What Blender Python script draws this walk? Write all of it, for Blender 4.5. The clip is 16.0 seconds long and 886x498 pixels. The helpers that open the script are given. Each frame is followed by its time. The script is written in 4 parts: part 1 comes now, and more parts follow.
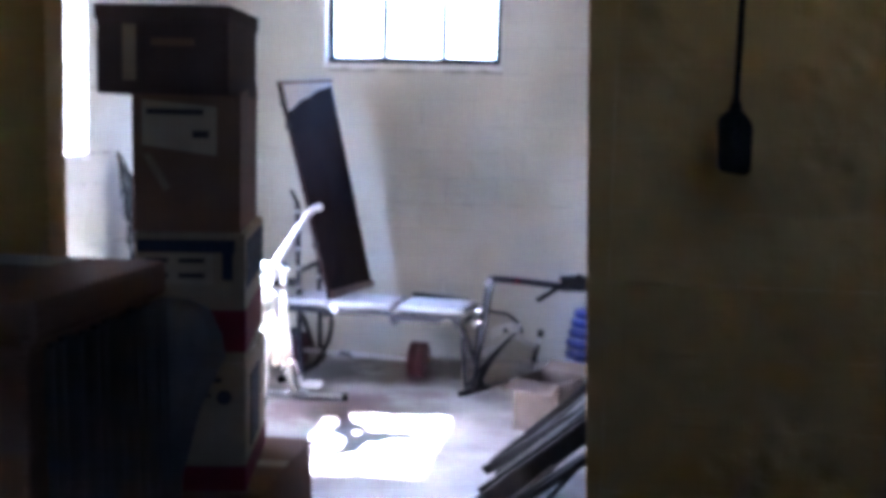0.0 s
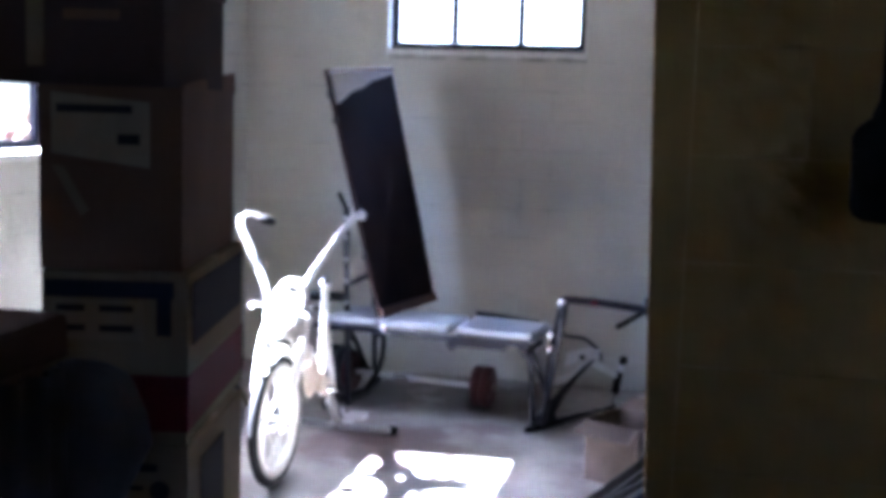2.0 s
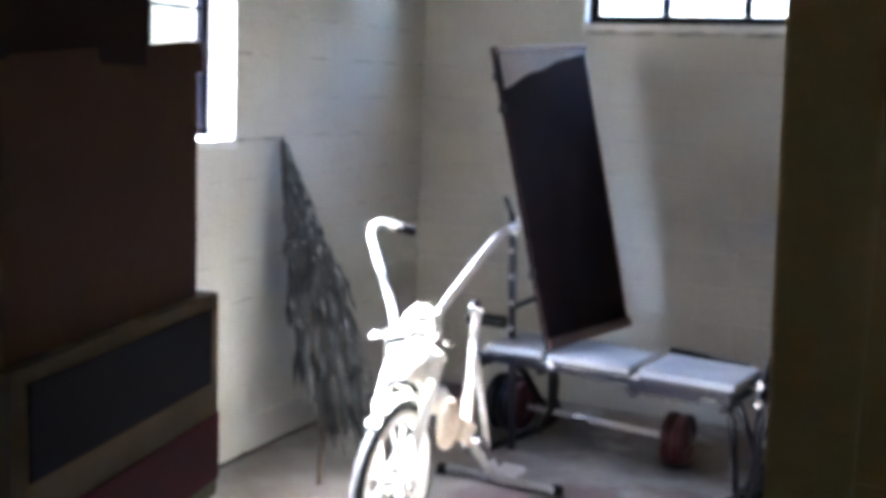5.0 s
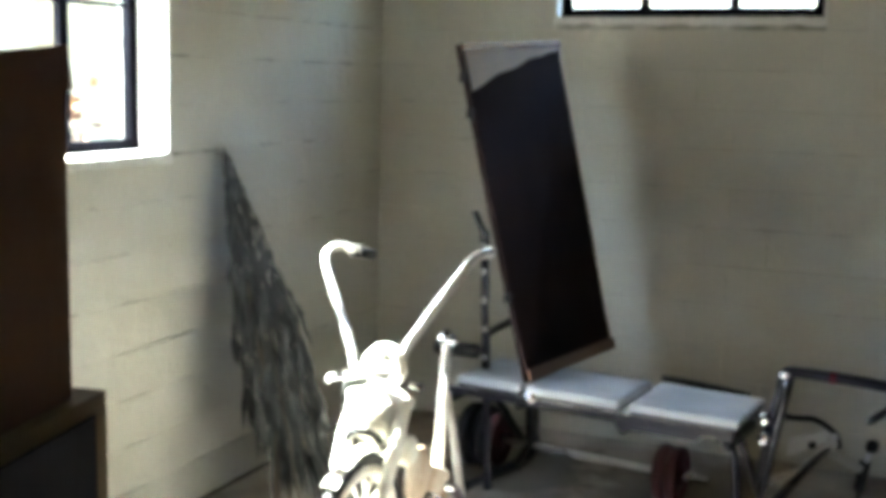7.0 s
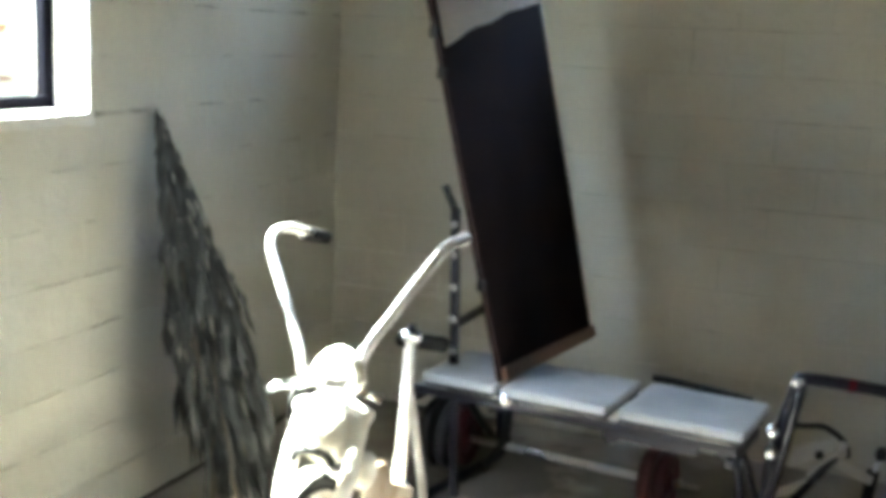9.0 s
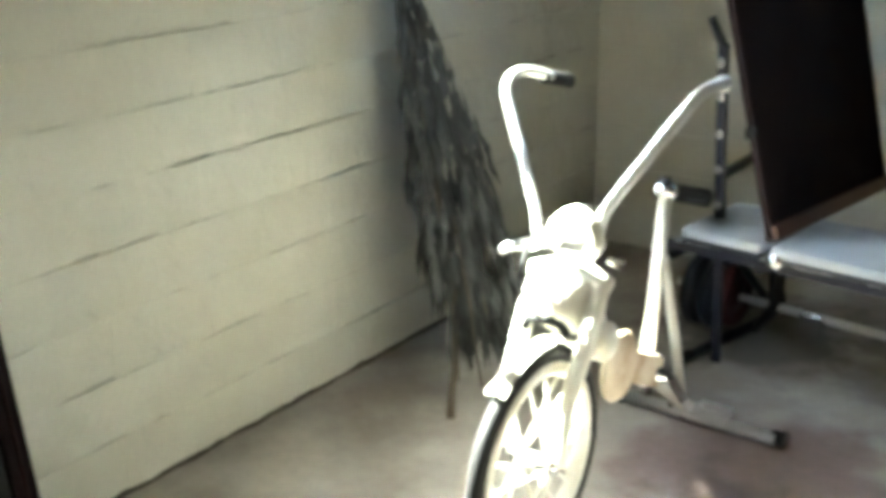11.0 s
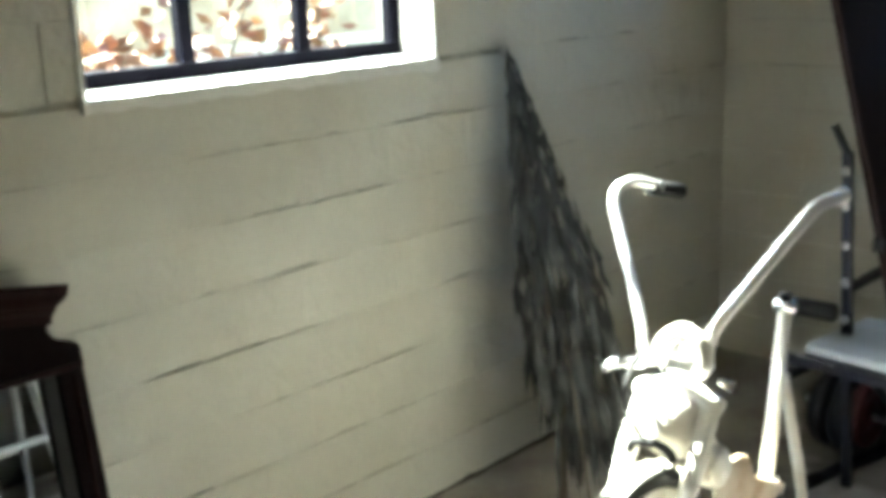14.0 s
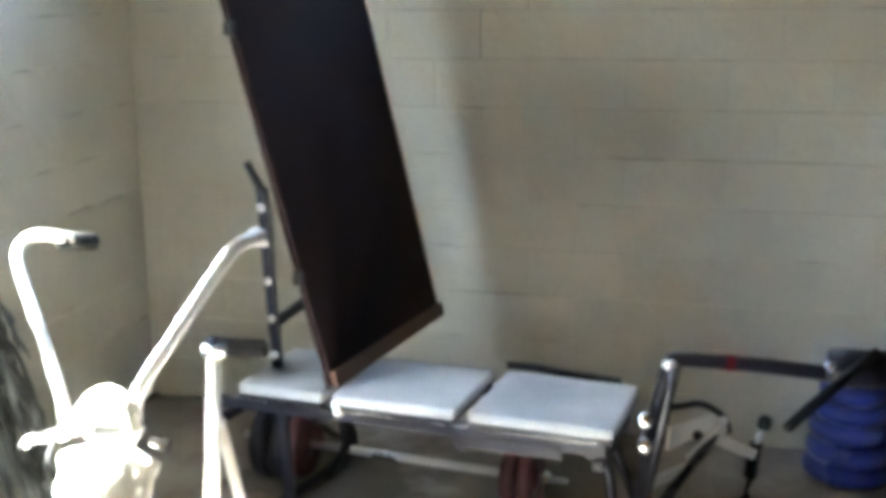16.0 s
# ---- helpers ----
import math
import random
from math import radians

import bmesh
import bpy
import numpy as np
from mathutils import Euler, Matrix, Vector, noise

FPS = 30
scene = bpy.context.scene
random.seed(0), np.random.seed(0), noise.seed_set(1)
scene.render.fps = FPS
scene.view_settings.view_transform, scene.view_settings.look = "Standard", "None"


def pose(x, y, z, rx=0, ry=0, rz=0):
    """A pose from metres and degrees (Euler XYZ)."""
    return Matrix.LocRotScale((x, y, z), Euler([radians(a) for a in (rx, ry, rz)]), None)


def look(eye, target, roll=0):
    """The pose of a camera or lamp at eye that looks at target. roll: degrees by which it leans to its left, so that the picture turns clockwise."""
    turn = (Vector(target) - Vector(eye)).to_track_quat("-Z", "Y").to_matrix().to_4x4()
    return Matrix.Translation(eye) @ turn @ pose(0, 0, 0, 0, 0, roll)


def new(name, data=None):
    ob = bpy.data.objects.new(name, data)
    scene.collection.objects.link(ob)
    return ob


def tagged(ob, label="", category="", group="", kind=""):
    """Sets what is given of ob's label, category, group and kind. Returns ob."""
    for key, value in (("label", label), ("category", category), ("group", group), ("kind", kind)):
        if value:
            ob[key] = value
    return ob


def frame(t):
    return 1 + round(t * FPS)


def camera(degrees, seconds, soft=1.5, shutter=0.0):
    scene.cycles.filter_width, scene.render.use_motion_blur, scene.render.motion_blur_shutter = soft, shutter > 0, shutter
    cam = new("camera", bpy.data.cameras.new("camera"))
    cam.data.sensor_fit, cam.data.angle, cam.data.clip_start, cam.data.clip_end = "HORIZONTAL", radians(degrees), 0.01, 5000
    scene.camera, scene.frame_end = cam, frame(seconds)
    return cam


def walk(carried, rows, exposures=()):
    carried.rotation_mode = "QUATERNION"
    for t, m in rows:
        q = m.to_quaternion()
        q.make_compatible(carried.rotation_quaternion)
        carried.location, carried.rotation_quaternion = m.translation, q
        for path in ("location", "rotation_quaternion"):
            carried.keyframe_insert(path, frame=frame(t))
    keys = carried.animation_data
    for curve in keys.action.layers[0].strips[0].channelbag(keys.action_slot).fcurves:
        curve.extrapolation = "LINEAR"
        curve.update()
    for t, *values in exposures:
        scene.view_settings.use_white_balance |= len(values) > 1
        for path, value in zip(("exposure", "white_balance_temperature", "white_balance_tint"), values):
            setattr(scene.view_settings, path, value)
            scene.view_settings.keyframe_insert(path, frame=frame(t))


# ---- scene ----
cam = camera(42.0, 16.0, 5.6)
EXPOSURES = [(0, 6.42, 5000, 22), (0.5, 6.12, 5000, 22), (2, 5.62, 5050, 20), (3.5, 5.62, 5200, 18), (4.2, 5.72, 5200, 18), (6.5, 5.27, 6100, 0), (8, 5.44, 6150, -2), (11, 5.32, 6300, -7), (12.5, 5.34, 6350, -8), (14, 4.94, 6250, -6), (15, 5.14, 6150, -3), (15.5, 5.72, 6050, -1), (16, 6.07, 6100, 0)]
PATH = [
    (0, (2.36, -6.629, 1.377), (2.102, -4.658, 1.157), 1.3),
    (0.5, (2.412, -6.428, 1.391), (2.104, -4.467, 1.147), 1.8),
    (1, (2.407, -6.252, 1.384), (2.077, -4.295, 1.137), 1.8),
    (1.5, (2.371, -6.119, 1.4), (2.031, -4.163, 1.162), 1.6),
    (2, (2.414, -5.862, 1.405), (1.981, -3.925, 1.162), 1.8),
    (2.5, (2.458, -5.661, 1.408), (1.915, -3.752, 1.164), 2.0),
    (3, (2.445, -5.492, 1.41), (1.833, -3.602, 1.179), 1.8),
    (3.5, (2.442, -5.3, 1.409), (1.754, -3.437, 1.177), 1.7),
    (4, (2.512, -5.14, 1.421), (1.736, -3.316, 1.159), 1.8),
    (4.2, (2.497, -5.096, 1.413), (1.712, -3.277, 1.142), 2.0),
    (6.3, (2.403, -4.588, 1.427), (1.465, -2.845, 1.144), 1.8),
    (6.5, (2.378, -4.564, 1.421), (1.476, -2.801, 1.147), 1.5),
    (7, (2.248, -4.485, 1.437), (1.461, -2.669, 1.149), 1.3),
    (7.5, (2.214, -4.392, 1.45), (1.5, -2.552, 1.125), 2.0),
    (8, (2.17, -4.295, 1.446), (1.511, -2.436, 1.111), 2.7),
    (8.2, (2.147, -4.24, 1.434), (1.493, -2.378, 1.109), 2.8),
    (10.3, (1.919, -3.871, 1.439), (0.959, -2.196, 0.917), 0.8),
    (10.5, (1.951, -3.848, 1.423), (0.947, -2.21, 0.869), 0.4),
    (11, (2.009, -3.761, 1.426), (0.9, -2.231, 0.771), -0.8),
    (11.5, (2.033, -3.701, 1.42), (0.821, -2.276, 0.713), -2.0),
    (12, (2.081, -3.602, 1.423), (0.715, -2.319, 0.726), -3.2),
    (12.5, (2.037, -3.606, 1.443), (0.594, -2.381, 0.796), -3.3),
    (13, (2.01, -3.636, 1.434), (0.538, -2.404, 0.872), -3.0),
    (13.5, (2.007, -3.64, 1.45), (0.574, -2.347, 0.925), -2.7),
    (14, (2.021, -3.661, 1.438), (0.702, -2.239, 0.949), -2.0),
    (14.5, (2.033, -3.657, 1.448), (0.878, -2.095, 0.969), -1.5),
    (15, (2.03, -3.637, 1.449), (1.09, -1.936, 0.978), -1.3),
    (15.5, (1.987, -3.603, 1.448), (1.296, -1.787, 0.973), -0.8),
    (16, (1.993, -3.537, 1.438), (1.503, -1.652, 0.985), -0.6),
]
walk(cam, [(t, look(eye, target, roll)) for t, eye, target, roll in PATH], EXPOSURES)

# ---- world and sun ----
SUN_WAY = Vector((1.0, 0.075, -1.03)).normalized()
world = bpy.data.worlds.new("world")
scene.world = world
world.use_nodes = True
wn = world.node_tree
sky = wn.nodes.new("ShaderNodeTexSky")
sky.sky_type, sky.sun_disc = "NISHITA", False
sky.sun_elevation = math.asin(-SUN_WAY.z)
sky.sun_rotation = math.atan2(-SUN_WAY.x, -SUN_WAY.y)
wn.nodes["Background"].inputs["Strength"].default_value = 0.15
wn.links.new(sky.outputs["Color"], wn.nodes["Background"].inputs["Color"])
sun = new("sun", bpy.data.lights.new("sun", "SUN"))
sun.data.energy, sun.data.angle, sun.data.color = 5.0, radians(0.5), (1.0, 0.95, 0.87)
sun.matrix_world = look((-6, -2.8, 9), Vector((-6, -2.8, 9)) + SUN_WAY)


# ---- materials ----
def material(name, color, rough=0.6, metal=0.0, grain=60.0, vary=0.15, bump=0.2, stain=2.0, stain_vary=0.2, second=None, rand=0.0, spec=0.5, lump=0.0, island=0.0):
    """A surface with fine grain and broad stains; second: the colour that the stains tend to."""
    m = bpy.data.materials.new(name)
    m.use_nodes = True
    t = m.node_tree
    b = t.nodes["Principled BSDF"]
    coord = t.nodes.new("ShaderNodeTexCoord")
    fine = t.nodes.new("ShaderNodeTexNoise")
    fine.inputs["Scale"].default_value, fine.inputs["Detail"].default_value = grain, 6.0
    broad = t.nodes.new("ShaderNodeTexNoise")
    broad.inputs["Scale"].default_value, broad.inputs["Detail"].default_value = stain, 5.0
    geo = t.nodes.new("ShaderNodeNewGeometry")
    for n in (fine, broad):
        t.links.new(geo.outputs["Position"], n.inputs["Vector"])
    ramp = t.nodes.new("ShaderNodeMapRange")
    ramp.inputs["From Min"].default_value, ramp.inputs["From Max"].default_value = 0.38, 0.62
    t.links.new(broad.outputs["Fac"], ramp.inputs["Value"])
    mix = t.nodes.new("ShaderNodeMix")
    mix.data_type = "RGBA"
    sec = second or tuple(c * (1 - stain_vary) for c in color)
    mix.inputs["A"].default_value = (*color, 1)
    mix.inputs["B"].default_value = (*sec, 1)
    t.links.new(ramp.outputs["Result"], mix.inputs["Factor"])
    hsv = t.nodes.new("ShaderNodeHueSaturation")
    val = t.nodes.new("ShaderNodeMapRange")
    val.inputs["To Min"].default_value, val.inputs["To Max"].default_value = 1 - vary, 1 + vary
    t.links.new(fine.outputs["Fac"], val.inputs["Value"])
    t.links.new(mix.outputs["Result"], hsv.inputs["Color"])
    if island:
        rr = t.nodes.new("ShaderNodeMapRange")
        rr.inputs["To Min"].default_value, rr.inputs["To Max"].default_value = 1 - island, 1 + island
        t.links.new(geo.outputs["Random Per Island"], rr.inputs["Value"])
        mul = t.nodes.new("ShaderNodeMath")
        mul.operation = "MULTIPLY"
        t.links.new(rr.outputs["Result"], mul.inputs[0])
        t.links.new(val.outputs["Result"], mul.inputs[1])
        t.links.new(mul.outputs["Value"], hsv.inputs["Value"])
    elif rand:
        info = t.nodes.new("ShaderNodeObjectInfo")
        rr = t.nodes.new("ShaderNodeMapRange")
        rr.inputs["To Min"].default_value, rr.inputs["To Max"].default_value = 1 - rand, 1 + rand
        t.links.new(info.outputs["Random"], rr.inputs["Value"])
        mul = t.nodes.new("ShaderNodeMath")
        mul.operation = "MULTIPLY"
        t.links.new(rr.outputs["Result"], mul.inputs[0])
        t.links.new(val.outputs["Result"], mul.inputs[1])
        t.links.new(mul.outputs["Value"], hsv.inputs["Value"])
    else:
        t.links.new(val.outputs["Result"], hsv.inputs["Value"])
    t.links.new(hsv.outputs["Color"], b.inputs["Base Color"])
    rv = t.nodes.new("ShaderNodeMapRange")
    rv.inputs["To Min"].default_value, rv.inputs["To Max"].default_value = max(rough - 0.1, 0.02), min(rough + 0.1, 1.0)
    t.links.new(broad.outputs["Fac"], rv.inputs["Value"])
    t.links.new(rv.outputs["Result"], b.inputs["Roughness"])
    b.inputs["Metallic"].default_value = metal
    b.inputs["Specular IOR Level"].default_value = spec
    if bump:
        bm_ = t.nodes.new("ShaderNodeBump")
        bm_.inputs["Strength"].default_value, bm_.inputs["Distance"].default_value = bump, 0.004
        t.links.new(fine.outputs["Fac"], bm_.inputs["Height"])
        t.links.new(bm_.outputs["Normal"], b.inputs["Normal"])
        if lump:
            wavy = t.nodes.new("ShaderNodeTexNoise")
            wavy.inputs["Scale"].default_value, wavy.inputs["Detail"].default_value = 11.0, 3.0
            t.links.new(geo.outputs["Position"], wavy.inputs["Vector"])
            low = t.nodes.new("ShaderNodeBump")
            low.inputs["Strength"].default_value, low.inputs["Distance"].default_value = lump, 0.012
            t.links.new(wavy.outputs["Fac"], low.inputs["Height"])
            t.links.new(low.outputs["Normal"], bm_.inputs["Normal"])
    return m


WALL = material("painted_block", (0.60, 0.585, 0.52), 0.75, grain=45, vary=0.06, bump=0.5, stain=1.7, second=(0.54, 0.52, 0.45), rand=0.02, lump=0.85)
JOINT = material("painted_joint", (0.56, 0.545, 0.485), 0.85, grain=45, vary=0.1, bump=0.5, stain=6, second=(0.22, 0.21, 0.175))
TAN = material("tan_painted_block", (0.40, 0.212, 0.047), 0.7, grain=45, vary=0.07, bump=0.5, stain=1.5, rand=0.03, lump=0.5)
GREYWALL = material("bare_grey_plaster", (0.17, 0.16, 0.145), 0.85, grain=40, vary=0.1, bump=0.4, stain=1.5)
CONCRETE = material("concrete_floor", (0.43, 0.40, 0.365), 0.72, grain=30, vary=0.18, bump=0.3, stain=2.6, second=(0.25, 0.22, 0.20))
def stain_or_shade(m, at, size, color):
    """A ragged-edged patch of colour on a floor material: a stain, or painted-in shade."""
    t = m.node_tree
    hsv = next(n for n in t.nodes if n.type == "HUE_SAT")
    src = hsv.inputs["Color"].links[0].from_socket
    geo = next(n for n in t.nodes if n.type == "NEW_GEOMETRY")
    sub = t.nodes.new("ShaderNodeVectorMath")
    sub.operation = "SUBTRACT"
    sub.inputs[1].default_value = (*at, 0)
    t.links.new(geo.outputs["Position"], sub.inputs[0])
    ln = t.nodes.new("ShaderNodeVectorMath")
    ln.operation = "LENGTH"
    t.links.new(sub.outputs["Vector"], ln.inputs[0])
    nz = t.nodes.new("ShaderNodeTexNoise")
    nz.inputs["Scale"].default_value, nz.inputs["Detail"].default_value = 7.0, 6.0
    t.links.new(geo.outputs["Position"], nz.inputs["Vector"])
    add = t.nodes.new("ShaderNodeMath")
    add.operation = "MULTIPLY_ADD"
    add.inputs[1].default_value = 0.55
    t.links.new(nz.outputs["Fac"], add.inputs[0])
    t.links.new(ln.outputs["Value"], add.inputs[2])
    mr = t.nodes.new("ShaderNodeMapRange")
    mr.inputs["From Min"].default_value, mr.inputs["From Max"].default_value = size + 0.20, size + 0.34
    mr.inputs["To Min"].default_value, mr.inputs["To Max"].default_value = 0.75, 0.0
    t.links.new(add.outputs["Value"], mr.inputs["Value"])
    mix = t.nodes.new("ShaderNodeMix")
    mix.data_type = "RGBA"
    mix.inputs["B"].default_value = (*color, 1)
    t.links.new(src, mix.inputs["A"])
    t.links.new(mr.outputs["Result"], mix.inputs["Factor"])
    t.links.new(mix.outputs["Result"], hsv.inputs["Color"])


stain_or_shade(CONCRETE, (1.16, -1.34), 0.30, (0.20, 0.135, 0.135))
stain_or_shade(CONCRETE, (1.55, -1.00), 0.12, (0.20, 0.14, 0.13))
stain_or_shade(CONCRETE, (0.55, -1.05), 0.16, (0.20, 0.18, 0.16))
# dark round patch: the bike's cast shadow, painted into the floor colour
stain_or_shade(CONCRETE, (1.14, -1.52), 0.10, (0.10, 0.07, 0.066))
# next two: shade under the weight bench, painted as darker concrete
stain_or_shade(CONCRETE, (1.45, -0.42), 0.34, (0.15, 0.135, 0.12))
stain_or_shade(CONCRETE, (0.85, -0.50), 0.30, (0.09, 0.08, 0.072))
CEILING = material("ceiling_boards", (0.13, 0.11, 0.085), 0.8, stain=1.0)
WHITE = material("white_paint", (0.80, 0.79, 0.76), 0.5, vary=0.04, bump=0.15)
STEEL = material("dark_window_steel", (0.0035, 0.0035, 0.007), 0.7, vary=0.15, spec=0.03)
CHROME = material("chrome", (0.78, 0.78, 0.80), 0.27, 1.0, vary=0.06, bump=0.0)
BARS = material("satin_chrome", (0.86, 0.85, 0.83), 0.38, 0.75, vary=0.05, bump=0.0)
TUBE = material("dull_dark_steel", (0.035, 0.036, 0.048), 0.27, 0.45, vary=0.1, bump=0.0)
BLACK = material("black_rubber", (0.014, 0.014, 0.015), 0.65, vary=0.2, spec=0.25)
MATTBLACK = material("matt_black_bakelite", (0.010, 0.009, 0.008), 0.8, vary=0.3, spec=0.03)
BLUEBLACK = material("dark_blue_enamel", (0.012, 0.013, 0.022), 0.4, vary=0.15, spec=0.3)
PAD = material("grey_vinyl", (0.45, 0.465, 0.48), 0.42, grain=90, vary=0.08, stain=5, second=(0.33, 0.345, 0.365))
PANEL = material("dark_hardboard", (0.024, 0.016, 0.016), 0.8, grain=90, vary=0.2, stain=3, spec=0.02)
PANEL_EDGE = material("brown_wood_edge", (0.16, 0.075, 0.045), 0.5, grain=70, vary=0.2)
GUARD = material("rusty_cream_enamel", (0.64, 0.57, 0.47), 0.5, grain=50, vary=0.1, stain=14, second=(0.42, 0.31, 0.20))
PALE_PINK = material("pale_pinkish_wood", (0.80, 0.69, 0.58), 0.7, grain=80, vary=0.12, spec=0.2)
BIKE = material("white_enamel", (0.84, 0.83, 0.79), 0.32, grain=40, vary=0.05, stain=9, second=(0.66, 0.62, 0.52))
RED = material("red_vinyl", (0.062, 0.009, 0.014), 0.5, vary=0.2)
BLUE = material("blue_plastic", (0.03, 0.045, 0.23), 0.3, vary=0.1)
CARD = material("brown_cardboard", (0.155, 0.080, 0.047), 0.9, grain=70, vary=0.12, stain=4, spec=0.12)
CARD_PALE = material("pale_cardboard", (0.30, 0.22, 0.15), 0.8, grain=70, vary=0.08, stain=4)
CARD_WORN = material("greyed_cardboard", (0.16, 0.125, 0.105), 0.85, grain=70, vary=0.1, stain=6, second=(0.11, 0.085, 0.07), spec=0.1)
CARD_DARK = material("dark_box_board", (0.062, 0.036, 0.028), 0.85, grain=70, vary=0.15, stain=4, spec=0.15)
PAPER = material("cream_printed_board", (0.23, 0.16, 0.092), 0.85, grain=60, vary=0.08, stain=4, spec=0.12)
LABEL = material("yellowed_label_paper", (0.29, 0.21, 0.13), 0.85, grain=60, vary=0.08, stain=8, spec=0.12)
INK = material("dark_print", (0.03, 0.026, 0.028), 0.85, spec=0.1)
REDINK = material("red_print", (0.13, 0.012, 0.02), 0.8, spec=0.1)
NAVYINK = material("navy_print", (0.02, 0.02, 0.032), 0.8, spec=0.1)
MAHOGANY = material("dark_mahogany", (0.010, 0.0055, 0.0065), 0.6, grain=50, vary=0.25, stain=6, spec=0.03)
MAHOGANY_RED = material("worn_mahogany_moulding", (0.020, 0.0075, 0.008), 0.5, grain=50, vary=0.3, stain=9, spec=0.06)
DARKWOOD = material("weathered_dark_wood", (0.020, 0.017, 0.016), 0.8, grain=50, vary=0.3, stain=5, rand=0.25)
PALEWOOD = material("greyed_pale_wood", (0.10, 0.085, 0.07), 0.7, grain=50, vary=0.25, stain=5)
BARK = material("dry_stem", (0.085, 0.066, 0.045), 0.8, vary=0.2)
NEEDLE = material("dusty_green_needles", (0.019, 0.021, 0.021), 0.85, grain=30, vary=0.2, stain=14, second=(0.060, 0.062, 0.061), island=0.7)
CLOTH = material("dark_cloth", (0.085, 0.074, 0.068), 0.95, grain=80, vary=0.2, stain=6)
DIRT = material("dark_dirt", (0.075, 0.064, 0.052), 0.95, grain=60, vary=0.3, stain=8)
GRASS = material("dry_ground", (0.24, 0.20, 0.12), 0.9, grain=10, stain=0.7, vary=0.2)
LEAF = material("red_brown_leaf", (0.10, 0.030, 0.016), 0.6, grain=8, vary=0.3, stain=9, second=(0.16, 0.085, 0.03), island=0.6)
STUCCO = material("pale_stucco", (0.62, 0.57, 0.47), 0.9, grain=20, stain=0.8)
FENCE = material("weathered_cream_boards", (0.27, 0.225, 0.145), 0.85, grain=14, vary=0.2, stain=3, second=(0.19, 0.145, 0.085), rand=0.12)
GREYPIPE = material("grey_paint", (0.35, 0.35, 0.33), 0.5)

MIRROR = bpy.data.materials.new("mirror_glass")
MIRROR.use_nodes = True
_m = MIRROR.node_tree.nodes["Principled BSDF"]
_m.inputs["Base Color"].default_value, _m.inputs["Metallic"].default_value, _m.inputs["Roughness"].default_value = (0.44, 0.455, 0.45, 1), 1.0, 0.02
GLASS = bpy.data.materials.new("window_glass")
GLASS.use_nodes = True
_m = GLASS.node_tree.nodes["Principled BSDF"]
_m.inputs["Base Color"].default_value, _m.inputs["Roughness"].default_value, _m.inputs["Transmission Weight"].default_value, _m.inputs["IOR"].default_value = (1, 1, 1, 1), 0.0, 1.0, 1.01


# ---- building helpers ----
def thing(name, at, label, category, group="", kind=""):
    ob = new(name)
    ob.empty_display_size = 0.1
    ob.location = at
    return tagged(ob, label, category, group, kind)


def world_at(ob):
    v = Vector(ob.location)
    while ob.parent:
        ob = ob.parent
        v += Vector(ob.location)
    return v


def part(name, bm, mat, parent=None, label="", smooth=False):
    """Links a bmesh, drawn in world places, as one mesh under a thing or a part."""
    me = bpy.data.meshes.new(name)
    if parent:
        bmesh.ops.translate(bm, verts=bm.verts, vec=-world_at(parent))
    if smooth:
        for f in bm.faces:
            f.smooth = True
    bm.to_mesh(me)
    bm.free()
    me.materials.append(mat)
    ob = new(name, me)
    ob.parent = parent
    if label:
        ob["label"] = label
    return ob


def box(lo, hi, bevel=0.0, bm=None, m=None):
    bm = bm or bmesh.new()
    lo, hi = Vector(lo), Vector(hi)
    r = bmesh.ops.create_cube(bm, size=1.0)
    vs = r["verts"]
    for v in vs:
        v.co = Vector(((v.co[k] + 0.5) * (hi[k] - lo[k]) + lo[k]) for k in range(3))
    if bevel:
        es = list({e for v in vs for e in v.link_edges})
        vs = list({v for f in bmesh.ops.bevel(bm, geom=es, offset=bevel, segments=2, affect="EDGES", profile=0.6)["faces"] for v in f.verts} | {v for v in vs if v.is_valid})
    if m is not None:
        bmesh.ops.transform(bm, matrix=m, verts=vs)
    return bm


def beam(a, b, w, h, bevel=0.003, up=(0, 0, 1), bm=None):
    """A bar of section w x h from a to b."""
    a, b = Vector(a), Vector(b)
    d = (b - a).normalized()
    side = d.cross(Vector(up)).normalized()
    top = side.cross(d)
    m = Matrix((side, d, top)).transposed().to_4x4()
    m.translation = a
    return box((-w / 2, 0, -h / 2), (w / 2, (b - a).length, h / 2), bevel, bm, m)


def curve_points(pts, n=6):
    pts = [Vector(p) for p in pts]
    if len(pts) < 3:
        return pts
    out = []
    ext = [2 * pts[0] - pts[1]] + pts + [2 * pts[-1] - pts[-2]]
    for k in range(1, len(ext) - 2):
        p0, p1, p2, p3 = ext[k - 1 : k + 3]
        for s in range(n):
            u = s / n
            out.append(0.5 * (2 * p1 + (p2 - p0) * u + (2 * p0 - 5 * p1 + 4 * p2 - p3) * u * u + (3 * p1 - p0 - 3 * p2 + p3) * u**3))
    return out + [pts[-1]]


